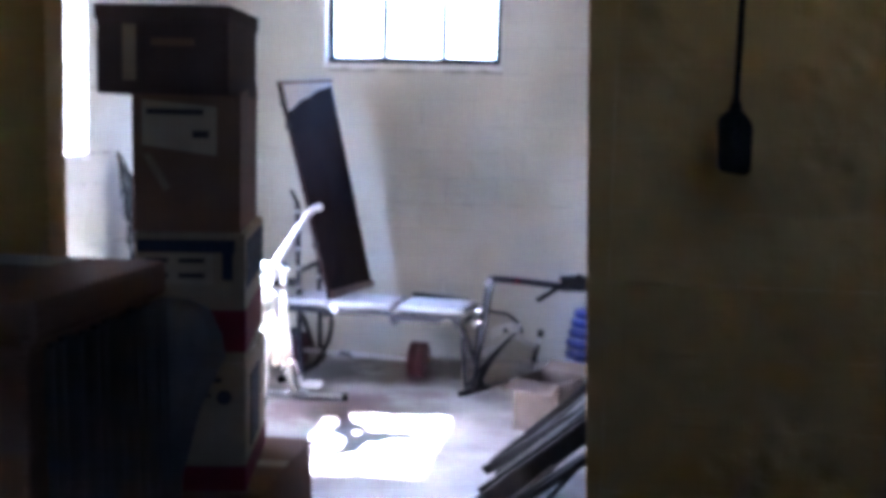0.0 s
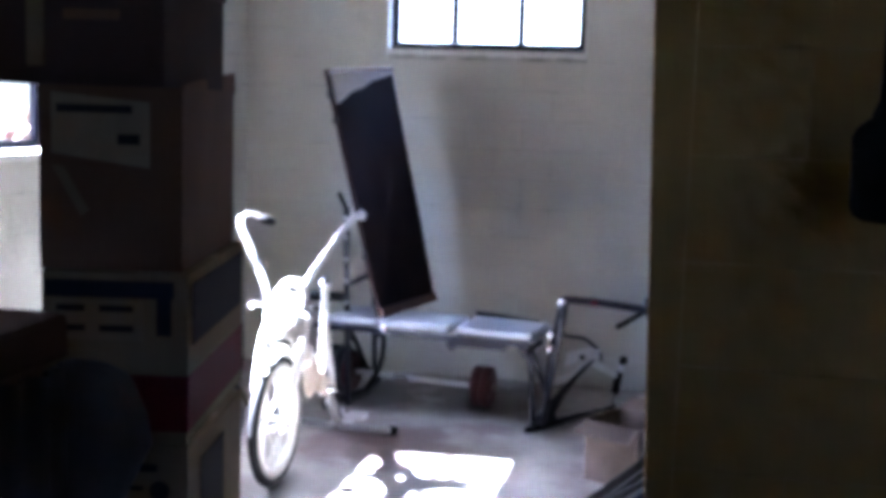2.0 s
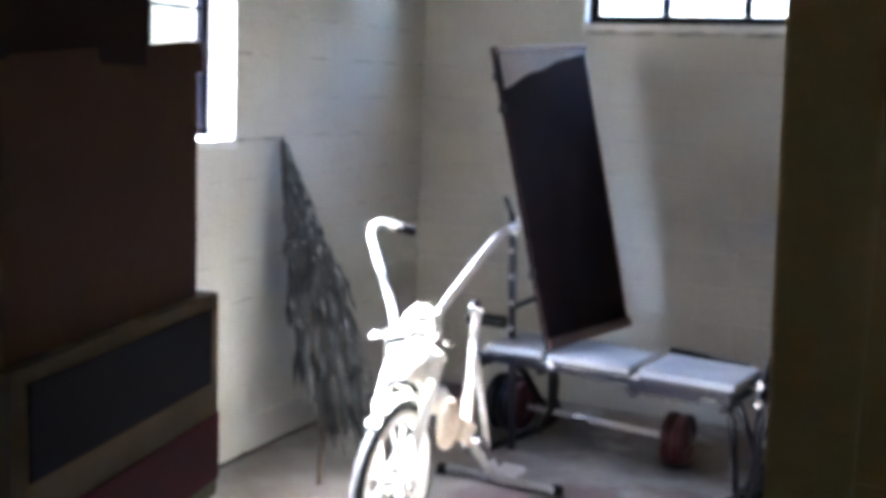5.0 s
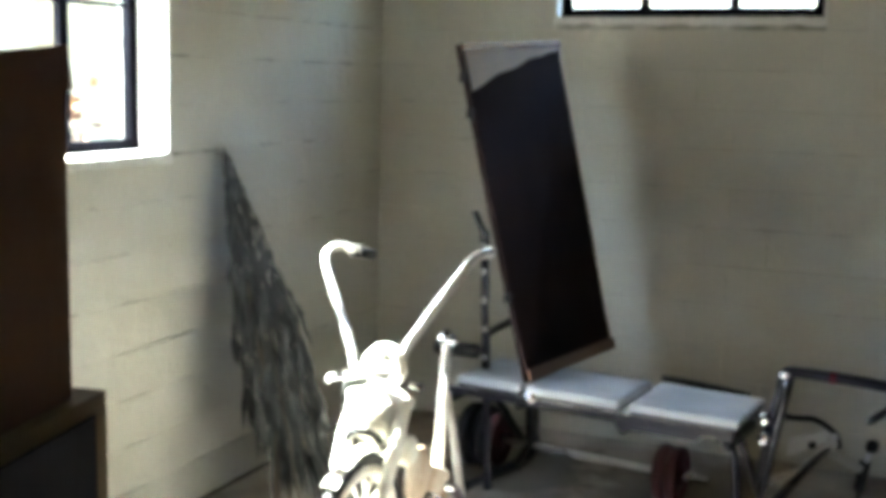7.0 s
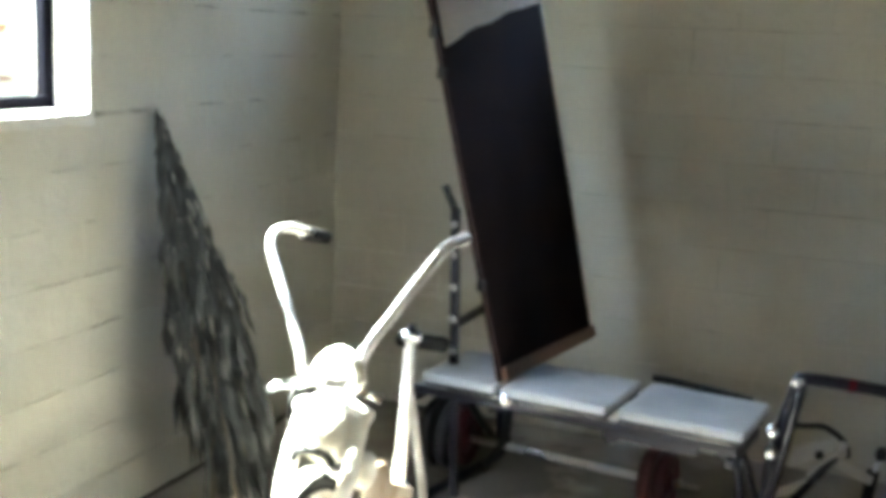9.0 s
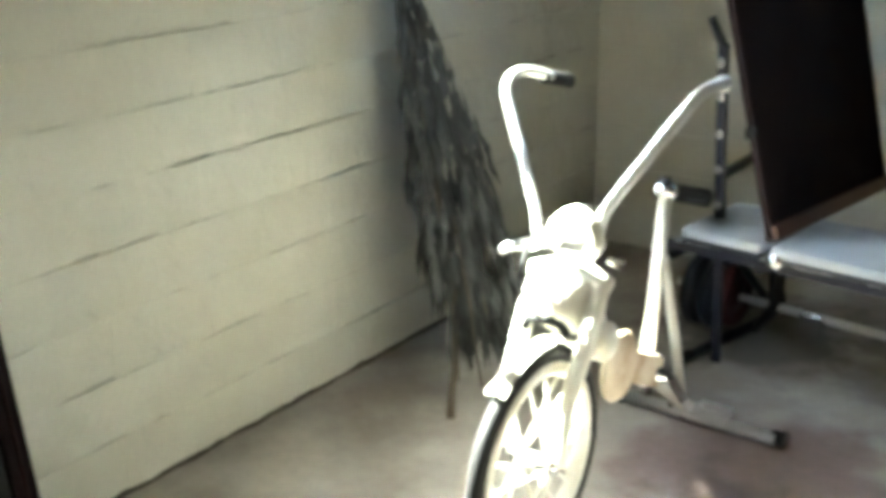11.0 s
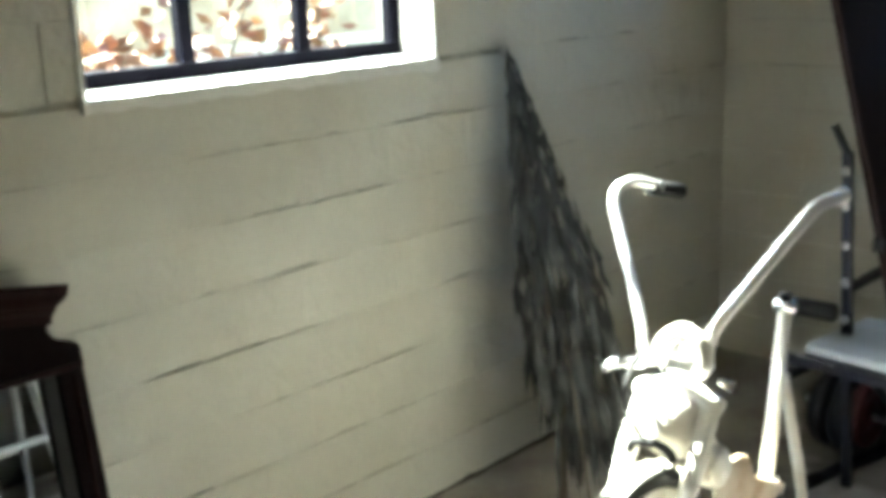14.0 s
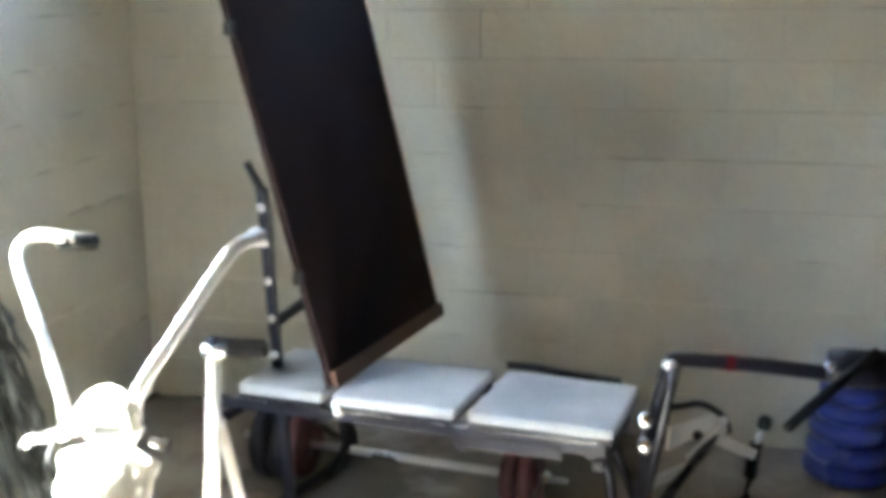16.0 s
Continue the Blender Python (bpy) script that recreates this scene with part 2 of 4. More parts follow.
def tube(pts, r, seg=10, bm=None, bend=0, closed=False):
    """A round tube along points; r: one radius or one for each end; bend: points added on a smooth curve."""
    bm = bm or bmesh.new()
    pts = curve_points(pts, bend) if bend else [Vector(p) for p in pts]
    n = len(pts)
    rings, side = [], None
    for k, p in enumerate(pts):
        if closed:
            d = (pts[(k + 1) % n] - pts[k - 1]).normalized()
        else:
            d = (pts[min(k + 1, n - 1)] - pts[max(k - 1, 0)]).normalized()
        if side is None:
            side = d.orthogonal().normalized()
        side = (side - d * side.dot(d)).normalized()
        o = d.cross(side)
        rad = r if not isinstance(r, tuple) else r[0] + (r[1] - r[0]) * k / (n - 1)
        rings.append([bm.verts.new(p + rad * (math.cos(2 * math.pi * s / seg) * side + math.sin(2 * math.pi * s / seg) * o)) for s in range(seg)])
    for k in range(n if closed else n - 1):
        a, b = rings[k], rings[(k + 1) % n]
        for s in range(seg):
            bm.faces.new((a[s], a[(s + 1) % seg], b[(s + 1) % seg], b[s]))
    if not closed:
        bm.faces.new(rings[0][::-1])
        bm.faces.new(rings[-1])
    return bm


def lathe(profile, base, axis=(0, 0, 1), seg=24, bm=None):
    """A turned body: profile of (radius, height) from base along axis."""
    bm = bm or bmesh.new()
    axis = Vector(axis).normalized()
    u = axis.orthogonal().normalized()
    v = axis.cross(u)
    base = Vector(base)
    rings = [[bm.verts.new(base + axis * h + r * (math.cos(2 * math.pi * s / seg) * u + math.sin(2 * math.pi * s / seg) * v)) for s in range(seg)] for r, h in profile]
    for a, b in zip(rings, rings[1:]):
        for s in range(seg):
            bm.faces.new((a[s], a[(s + 1) % seg], b[(s + 1) % seg], b[s]))
    bm.faces.new(rings[0][::-1])
    bm.faces.new(rings[-1])
    return bm


def slab(corners, thick, bevel=0.0, bm=None):
    """A flat plate on four corners, thickened backwards along its normal."""
    c = [Vector(p) for p in corners]
    n = (c[1] - c[0]).cross(c[3] - c[0]).normalized() * thick
    bm = bm or bmesh.new()
    f = [bm.verts.new(p) for p in c]
    k = [bm.verts.new(p - n) for p in c]
    bm.faces.new(f)
    bm.faces.new(k[::-1])
    for i in range(4):
        bm.faces.new((f[(i + 1) % 4], f[i], k[i], k[(i + 1) % 4]))
    if bevel:
        bmesh.ops.bevel(bm, geom=bm.edges[:], offset=bevel, segments=1, affect="EDGES")
    return bm


def structure(name, bm, mat, label, category):
    return tagged(part(name, bm, mat), label, category, kind="structure")


# ---- the shell ----
TOP = 2.40
LW = (-2.495, -1.485, 1.185, 1.98)   # left window: y from, y to, z from, z to
BW = (0.77, 1.81, 1.69, 2.25)     # back window: x from, x to, z from, z to
DOOR = (1.14, 2.345, 2.10)         # doorway in the partition: x from, x to, top
PY = (-4.21, -4.085)               # the partition's faces

structure("floor", box((-0.2, -8.2, -0.15), (4.2, 0.2, 0.0)), CONCRETE, "worn bare concrete basement floor with dark stains and painted-in shade", "floor")
structure("ceiling", box((-0.25, -8.25, TOP), (4.25, 0.25, TOP + 0.12)), CEILING, "plain low basement ceiling", "ceiling")


def wall_boxes(u0, u1, z1, hole):
    """Boxes (u0, u1, z0, z1) that leave a hole."""
    if not hole:
        return [(u0, u1, 0, z1)]
    a, b, c, d = hole
    out = [(u0, a, 0, z1), (b, u1, 0, z1), (a, b, d, z1)]
    if c > 0:
        out.append((a, b, 0, c))
    return out


CORE = 0.009  # how far the mortar lies behind the blocks' faces
bm = bmesh.new()
for u0, u1, z0, z1 in wall_boxes(-8.2, 0.2, TOP, LW):
    box((-0.2, u0, z0), (-CORE, u1, z1), 0, bm)
wall_west = structure("wall_west", bm, JOINT, "cream-painted concrete block wall with a steel window", "wall")
bm = bmesh.new()
for u0, u1, z0, z1 in wall_boxes(-CORE, 4.0 + CORE, TOP, BW):
    box((u0, CORE, z0), (u1, 0.2, z1), 0, bm)
wall_north = structure("wall_north", bm, JOINT, "cream-painted concrete block wall with a high window", "wall")
wall_east = structure("wall_east", box((4.0, -8.2, 0), (4.2, 0.2, TOP)), GREYWALL, "bare dark grey basement wall", "wall")
SW = (2.54, 3.05, 1.75, 2.12)       # invented light opening behind the walk's start: x from, x to, z from, z to
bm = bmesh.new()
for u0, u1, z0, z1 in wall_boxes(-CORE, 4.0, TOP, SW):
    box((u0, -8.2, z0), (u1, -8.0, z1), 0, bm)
wall_south = structure("wall_south", bm, TAN, "dark tan basement wall with an added unseen window", "wall")
bm = bmesh.new()
for u0, u1, z0, z1 in wall_boxes(-CORE, 4.0, TOP, (DOOR[0], DOOR[1], 0, DOOR[2])):
    box((u0, PY[0] + CORE, z0), (u1, PY[1], z1), 0, bm)
for v in bm.verts:
    if abs(v.co.x - DOOR[1]) < 1e-4:
        v.co.x += -0.03 * (v.co.z - 1.2)
wall_partition = structure("wall_partition", bm, TAN, "tan-painted block partition with an open doorway", "wall")

# outside: ground, an assumed pale building across the yard
bm = bmesh.new()
for lo, hi in (((-400, -400), (-0.2, 400)), ((4.2, -400), (400, 400)), ((-0.2, 0.2), (4.2, 400)), ((-0.2, -400), (4.2, -8.2))):
    box((*lo, 0.9), (*hi, 1.02), 0, bm)
structure("ground", bm, GRASS, "dry grassy yard outside the basement windows", "ground")


def yard_fence():
    rnd = random.Random(21)
    b = thing("board_fence", (-3.2, -2.0, 1.02), "weathered cream board fence across the yard", "fence")
    for z in (1.5, 2.5):
        part("rail", box((-3.26, -9.0, z), (-3.2205, 5.0, z + 0.09)), FENCE, b)
    for k in range(93):
        y = -8.95 + 0.15 * k
        h = 2.78 + rnd.uniform(-0.03, 0.03)
        part("fence_board", box((-3.22, y, 1.02), (-3.20, y + rnd.uniform(0.138, 0.147), h)), FENCE, b)


def sky_blocking_house():
    """An assumed pale clapboard house north of the yard, added to block blue sky."""
    b = thing("house", (1.5, 4.2, 1.02), "assumed pale cream clapboard house that blocks blue sky from the north window", "house")
    part("wall", box((-6.0, 4.25, 1.02), (9.0, 6.5, 3.70)), STUCCO, b)
    for k in range(18):
        z = 1.02 + 0.148 * k
        bm = box((-6.02, 4.232, z), (9.02, 4.249, z + 0.15))
        for v in bm.verts:
            if v.co.z < z + 0.01 and v.co.y < 4.24:
                v.co.y -= 0.012
        part("board", bm, STUCCO, b)
    bm = bmesh.new()
    prof = [(3.85, 3.62), (5.4, 4.75), (6.95, 3.62), (6.95, 3.70), (5.4, 4.85), (3.85, 3.70)]
    ends = [[bm.verts.new((x, y, z)) for y, z in prof] for x in (-6.3, 9.3)]
    for k in range(6):
        bm.faces.new((ends[0][k], ends[0][(k + 1) % 6], ends[1][(k + 1) % 6], ends[1][k]))
    bm.faces.new(ends[0][::-1])
    bm.faces.new(ends[1])
    bmesh.ops.recalc_face_normals(bm, faces=bm.faces)
    part("roof", bm, GREYWALL, b, "plain grey roof")


def window(name, origin, u, n, width, height, label, bars, deep=0.07, post=0.026):
    """A steel window in an opening: origin at the opening's lower inner corner, u along the wall, n outwards."""
    o, u, n, z = Vector(origin), Vector(u), Vector(n), Vector((0, 0, 1))
    w = tagged(new(name), label, "window", kind="structure")
    w.location = o

    def bar(nm, a, b, wd, dp, mat, lab="", parent=w):
        return part(nm, beam(a, b, wd, dp, 0.003, up=n), mat, parent, lab)

    d = n * deep
    e = 0.05
    bar("window_frame", o + d + z * e / 2, o + d + z * e / 2 + u * width, e, 0.034, STEEL)
    bar("window_frame", o + d + z * (height - e / 2), o + d + z * (height - e / 2) + u * width, e, 0.03, STEEL)
    bar("window_frame", o + d + u * e / 2 + z * e, o + d + u * e / 2 + z * (height - e), e, 0.03, STEEL)
    bar("window_frame", o + d + u * (width - e / 2) + z * e, o + d + u * (width - e / 2) + z * (height - e), e, 0.03, STEEL)
    for k in (1, 2):
        bar("mullion", o + d + u * width * k / 3 + z * e, o + d + u * width * k / 3 + z * (height - e), post, 0.028, STEEL)
    for h in bars:
        for k in range(3):
            bar("glazing_bar", o + d + u * (width * k / 3 + 0.012) + z * h, o + d + u * (width * (k + 1) / 3 - 0.012) + z * h, 0.012, 0.02, STEEL)
    hs = [e] + list(bars) + [height - e]
    for k in range(3):
        for a, b in zip(hs, hs[1:]):
            p = o + n * (deep + 0.005) + u * (width * k / 3 + 0.012) + z * (a + 0.006)
            q = u * (width / 3 - 0.024)
            g = part("pane", slab([p, p + q, p + q + z * (b - a - 0.012), p + z * (b - a - 0.012)], 0.003), GLASS, w)
            g.visible_shadow = False
    # white reveal boards and sloping sill
    lin = 0.012
    bm = bmesh.new()
    prof = [o + z * -0.016 - n * 0.014, o + z * -0.012 + n * (deep - 0.016), o + z * (0.008 + 0.06 * deep) + n * (deep - 0.016), o + z * 0.010 - n * 0.012]
    rows = []
    for k in range(41):
        e1, e2 = noise.noise((k * 0.45, width, 0.3)), noise.noise((k * 0.8, width, 5.1))
        off = (z * (0.011 * e1 - 0.004) - n * 0.004 * e2, Vector(), Vector(), z * (0.004 * e2) - n * 0.004 * e1)
        rows.append([bm.verts.new(p + q + u * width * k / 40) for p, q in zip(prof, off)])
    bm.faces.new(rows[0])
    bm.faces.new(rows[-1][::-1])
    for a, b in zip(rows, rows[1:]):
        for k in range(4):
            bm.faces.new((a[k], b[k], b[(k + 1) % 4], a[(k + 1) % 4]))
    bmesh.ops.recalc_face_normals(bm, faces=bm.faces)
    part("window_sill", bm, WHITE, w, "sloping white-painted sill")
    for s in (0, width - lin):
        c = [o + u * s - n * 0.006, o + u * (s + lin) + n * (deep - 0.016) + z * height]
        part("reveal_board", box([min(c[0][k], c[1][k]) for k in range(3)], [max(c[0][k], c[1][k]) for k in range(3)]), WHITE, w)
    c = [o + z * (height - lin) + u * lin - n * 0.006, o + z * height + u * (width - lin) + n * (deep - 0.016)]
    part("reveal_board", box([min(c[0][k], c[1][k]) for k in range(3)], [max(c[0][k], c[1][k]) for k in range(3)]), WHITE, w)
    return w


yard_fence()
sky_blocking_house()
window("window_1", (0, LW[0], LW[2]), (0, 1, 0), (-1, 0, 0), LW[1] - LW[0], LW[3] - LW[2], "dark steel window with three panes across, white sill", (0.46,), 0.125, 0.036)
window("window_2", (BW[0], 0, BW[2]), (1, 0, 0), (0, 1, 0), BW[1] - BW[0], BW[3] - BW[2], "high dark steel window with three panes, white sill", (), 0.07, 0.036)

# not a known window: added out of view to brighten the near room
window("added_window", (SW[1], -8.0, SW[2]), (-1, 0, 0), (0, -1, 0), SW[1] - SW[0], SW[3] - SW[2], "added unseen steel window with a white sill that lights the near room", ())

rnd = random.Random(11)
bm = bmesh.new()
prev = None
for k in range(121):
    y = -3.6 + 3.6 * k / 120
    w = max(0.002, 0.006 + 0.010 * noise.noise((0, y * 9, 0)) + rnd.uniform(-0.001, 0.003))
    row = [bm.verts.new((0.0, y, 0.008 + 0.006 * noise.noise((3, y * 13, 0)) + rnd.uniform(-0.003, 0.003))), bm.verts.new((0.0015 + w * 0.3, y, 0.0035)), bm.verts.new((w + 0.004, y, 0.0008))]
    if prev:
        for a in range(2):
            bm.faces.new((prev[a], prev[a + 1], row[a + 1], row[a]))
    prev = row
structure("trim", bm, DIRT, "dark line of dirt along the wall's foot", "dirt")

# doorway lining; the right-hand jamb board stands a little out of plumb
LEAN = -0.03
bm = box((DOOR[1], PY[0] - 0.004, 0), (DOOR[1] + 0.05, PY[0] + 0.012, DOOR[2]), 0.004)
for v in bm.verts:
    if v.co.x < DOOR[1] + 0.02:
        v.co.x += LEAN * (v.co.z - 1.2)
structure("trim", bm, TAN, "worn tan jamb board at the doorway's edge", "door trim")
structure("trim", box((DOOR[0] - 0.035, PY[0] - 0.004, 0), (DOOR[0] + 0.018, PY[0] + 0.012, DOOR[2]), 0.004), TAN, "worn tan jamb board at the doorway's edge", "door trim")


# ---- the weight room ----
def exercise_bike():
    b = thing("exercise_bike", (0.93, -1.6, 0), "old white stationary exercise bike with chrome handlebars and spoked front wheel", "exercise bike")
    cx, cy, cz, R = 0.92, -1.97, 0.245, 0.232
    wx, wy = cx + 0.014, cy + 0.015
    ring = lambda r, x=0.0: [(wx + x, wy + r * math.cos(a), cz + r * math.sin(a)) for a in np.linspace(0, 2 * math.pi, 40, endpoint=False)]
    wheel = part("wheel", tube(ring(R - 0.036), 0.019, 10, closed=True), BIKE, b, "white-painted rim", True)
    part("tyre", tube(ring(R - 0.010), 0.020, 8, closed=True), BLACK, wheel, "thin black tyre", True)
    part("hub", lathe([(0.012, -0.055), (0.022, -0.045), (0.016, -0.03), (0.016, 0.03), (0.022, 0.045), (0.012, 0.055)], (wx, wy, cz), (1, 0, 0), 14), CHROME, wheel, "chrome hub", True)
    for k in range(18):
        a = 2 * math.pi * k / 18
        a2 = a + (0.35 if k % 2 else -0.35)
        s = 0.035 if k % 4 < 2 else -0.035
        part("spoke", tube([(wx + s, wy + 0.02 * math.cos(a2), cz + 0.02 * math.sin(a2)), (wx, wy + (R - 0.045) * math.cos(a), cz + (R - 0.045) * math.sin(a))], 0.0042, 6), BIKE, wheel)
    # fender over the wheel
    bm = bmesh.new()
    rows = []
    for a in np.linspace(radians(35), radians(126), 20):
        rows.append([bm.verts.new((wx - 0.004 + x, wy + (R + 0.024 + dz) * math.cos(a), cz + (R + 0.024 + dz) * math.sin(a))) for x, dz in ((-0.021, -0.006), (-0.014, 0.0), (0, 0.004), (0.014, 0.0), (0.021, -0.006))])
    for p, q in zip(rows, rows[1:]):
        for k in range(4):
            bm.faces.new((p[k], p[k + 1], q[k + 1], q[k]))
    bmesh.ops.solidify(bm, geom=bm.faces[:], thickness=0.003)
    part("fender", bm, BIKE, b, "white front fender", True)
    # fork: two broad blades and a crown
    for s in (-1, 1):
        part("fork_blade", tube([(cx + s * 0.065, -1.80, 0.60), (cx + s * 0.075, -1.86, 0.50), (cx + s * 0.068, -1.93, 0.36), (wx + s * 0.058, wy, cz)], (0.024, 0.014), 10, bend=4), BIKE, b, "", True)
    part("fork_crown", tube([(cx - 0.085, -1.805, 0.585), (cx - 0.03, -1.80, 0.605), (cx + 0.03, -1.80, 0.605), (cx + 0.085, -1.805, 0.585)], 0.026, 12, bend=4), BIKE, b, "", True)
    part("front_shroud", lathe([(0.02, 0.0), (0.062, 0.02), (0.074, 0.07), (0.066, 0.12), (0.03, 0.145)], (cx, -1.82, 0.475), (0, 0.15, 1), 20), BIKE, b, "rounded white head cover", True)
    part("head_tube", tube([(cx, -1.77, 0.50), (cx, -1.745, 0.68)], 0.026, 14), BIKE, b, "", True)
    # handlebars
    hb = part("handlebar", tube([(cx - 0.02, -1.775, 0.655), (cx - 0.075, -1.80, 0.66), (cx - 0.105, -1.775, 0.72), (cx - 0.21, -1.69, 0.86), (cx - 0.258, -1.645, 0.932), (cx - 0.245, -1.60, 0.960), (cx - 0.20, -1.55, 0.944)], 0.0118, 10, bend=5), BARS, b, "bright chrome high-rise handlebar", True)
    part("grip", tube([(cx - 0.215, -1.565, 0.945), (cx - 0.188, -1.49, 0.926)], 0.017, 12), BLACK, hb, "black rubber grip", True)
    hb = part("handlebar", tube([(cx + 0.02, -1.775, 0.655), (cx + 0.055, -1.805, 0.66), (cx + 0.072, -1.805, 0.74), (cx + 0.125, -1.76, 0.835), (cx + 0.18, -1.71, 0.93), (cx + 0.208, -1.675, 0.975), (cx + 0.222, -1.62, 0.982)], 0.0135, 10, bend=5), BARS, b, "bright chrome high-rise handlebar", True)
    part("end_cap", lathe([(0.010, -0.004), (0.0165, 0.002), (0.018, 0.012), (0.014, 0.022), (0.006, 0.026)], (cx + 0.221, -1.625, 0.982), (0.14, 0.99, 0.02), 14), BARS, hb, "rounded bright end cap", True)
    part("stem_clamp", box((cx - 0.05, -1.80, 0.635), (cx + 0.05, -1.75, 0.675), 0.008), CHROME, b, "chrome clamp")
    part("clamp_bolt", lathe([(0.008, 0), (0.008, 0.02), (0.013, 0.022), (0.013, 0.034)], (cx + 0.085, -1.80, 0.645), (1, 0, -0.2), 10), CHROME, b)
    part("brake_lever", tube([(cx - 0.06, -1.83, 0.66), (cx - 0.11, -1.86, 0.655), (cx - 0.13, -1.87, 0.64)], (0.012, 0.007), 8, bend=3), CHROME, b, "", True)
    part("meter_hood", tube([(cx - 0.03, -1.83, 0.67), (cx - 0.01, -1.84, 0.715), (cx + 0.03, -1.84, 0.742), (cx + 0.068, -1.84, 0.722), (cx + 0.078, -1.84, 0.68)], 0.0165, 10, bend=5), BIKE, b, "white curved meter hood", True)
    # frame
    bb = (0.935, -1.46, 0.25)
    part("down_tube", tube([(cx, -1.765, 0.55), (cx + 0.004, -1.66, 0.42), bb], 0.021, 12, bend=4), BIKE, b, "", True)
    part("seat_tube", tube([(0.915, -1.352, 0.655), bb], 0.0165, 12), BIKE, b, "", True)
    part("seat_stay", tube([(0.915, -1.346, 0.50), (0.92, -1.27, 0.27), (0.922, -1.195, 0.03)], 0.0135, 12), BIKE, b, "", True)
    part("chain_guard", lathe([(0.03, -0.010), (0.070, -0.009), (0.080, -0.004), (0.082, 0.003), (0.075, 0.010), (0.045, 0.016), (0.012, 0.017)], (0.962, -1.655, 0.345), (1, 0, 0), 32), GUARD, b, "cream chain guard with rust stains", True)
    part("guard_arm", beam((0.962, -1.60, 0.325), (0.962, -1.44, 0.25), 0.016, 0.075, 0.006), GUARD, b)
    part("drum", lathe([(0.016, 0), (0.040, 0.006), (0.043, 0.02), (0.043, 0.05), (0.036, 0.058), (0.012, 0.060)], (0.945, -1.775, 0.455), (1, 0, 0), 24), BIKE, b, "white friction drum", True)
    part("brake_caliper", tube([(cx - 0.05, -1.90, 0.505), (cx - 0.03, -1.905, 0.53), (cx + 0.03, -1.905, 0.53), (cx + 0.05, -1.90, 0.505)], 0.010, 8, bend=3), BLACK, b, "black brake caliper", True)
    part("brake_cable", tube([(cx - 0.01, -1.905, 0.53), (cx - 0.05, -1.92, 0.60), (cx - 0.06, -1.88, 0.66), (cx - 0.08, -1.82, 0.67)], 0.004, 6, bend=4), BLACK, b, "", True)
    part("crank", lathe([(0.05, 0), (0.056, 0.004), (0.056, 0.01), (0.02, 0.016), (0.012, 0.05)], (0.945, bb[1], bb[2]), (1, 0, 0), 20), CHROME, b, "", True)
    arm = part("crank_arm", beam((0.998, bb[1], bb[2]), (1.0, -1.33, 0.11), 0.012, 0.024), CHROME, b)
    pedal = part("pedal", box((1.0, -1.318, 0.098), (1.09, -1.306, 0.112), 0.003), CHROME, arm, "chrome rat-trap pedal")
    for lo, hi in (((1.004, -1.352, 0.095), (1.088, -1.346, 0.118)), ((1.004, -1.278, 0.095), (1.088, -1.272, 0.118)), ((1.004, -1.346, 0.097), (1.010, -1.278, 0.112)), ((1.082, -1.346, 0.097), (1.088, -1.278, 0.112))):
        part("cage", box(lo, hi, 0.002), CHROME, pedal)
    part("saddle_clamp", lathe([(0.012, -0.026), (0.016, -0.023), (0.016, 0.023), (0.012, 0.026)], (0.915, -1.352, 0.665), (1, 0.1, 0), 14), CHROME, b, "chrome saddle clamp", True)
    part("saddle_post", tube([(0.915, -1.352, 0.66), (0.913, -1.35, 0.695)], 0.012, 10), TUBE, b, "", True)
    part("rear_foot", tube([(0.735, -1.175, 0.02), (1.17, -1.19, 0.02)], 0.016, 12), CHROME, b, "chrome rear base tube", True)
    for x in (0.73, 1.175):
        part("foot_cap", tube([(x - 0.015, -1.183, 0.02), (x + 0.015, -1.183, 0.02)], 0.0195, 12), BLACK, b, "black rubber cap")
    part("base_bracket", box((0.90, -1.215, 0.022), (0.99, -1.15, 0.045), 0.006), CHROME, b)
    part("base_rail", tube([(0.935, -1.18, 0.03), bb], 0.015, 10), BIKE, b, "", True)
    b.location += Vector((0.002, -0.014, 0.003))
    return b


exercise_bike()


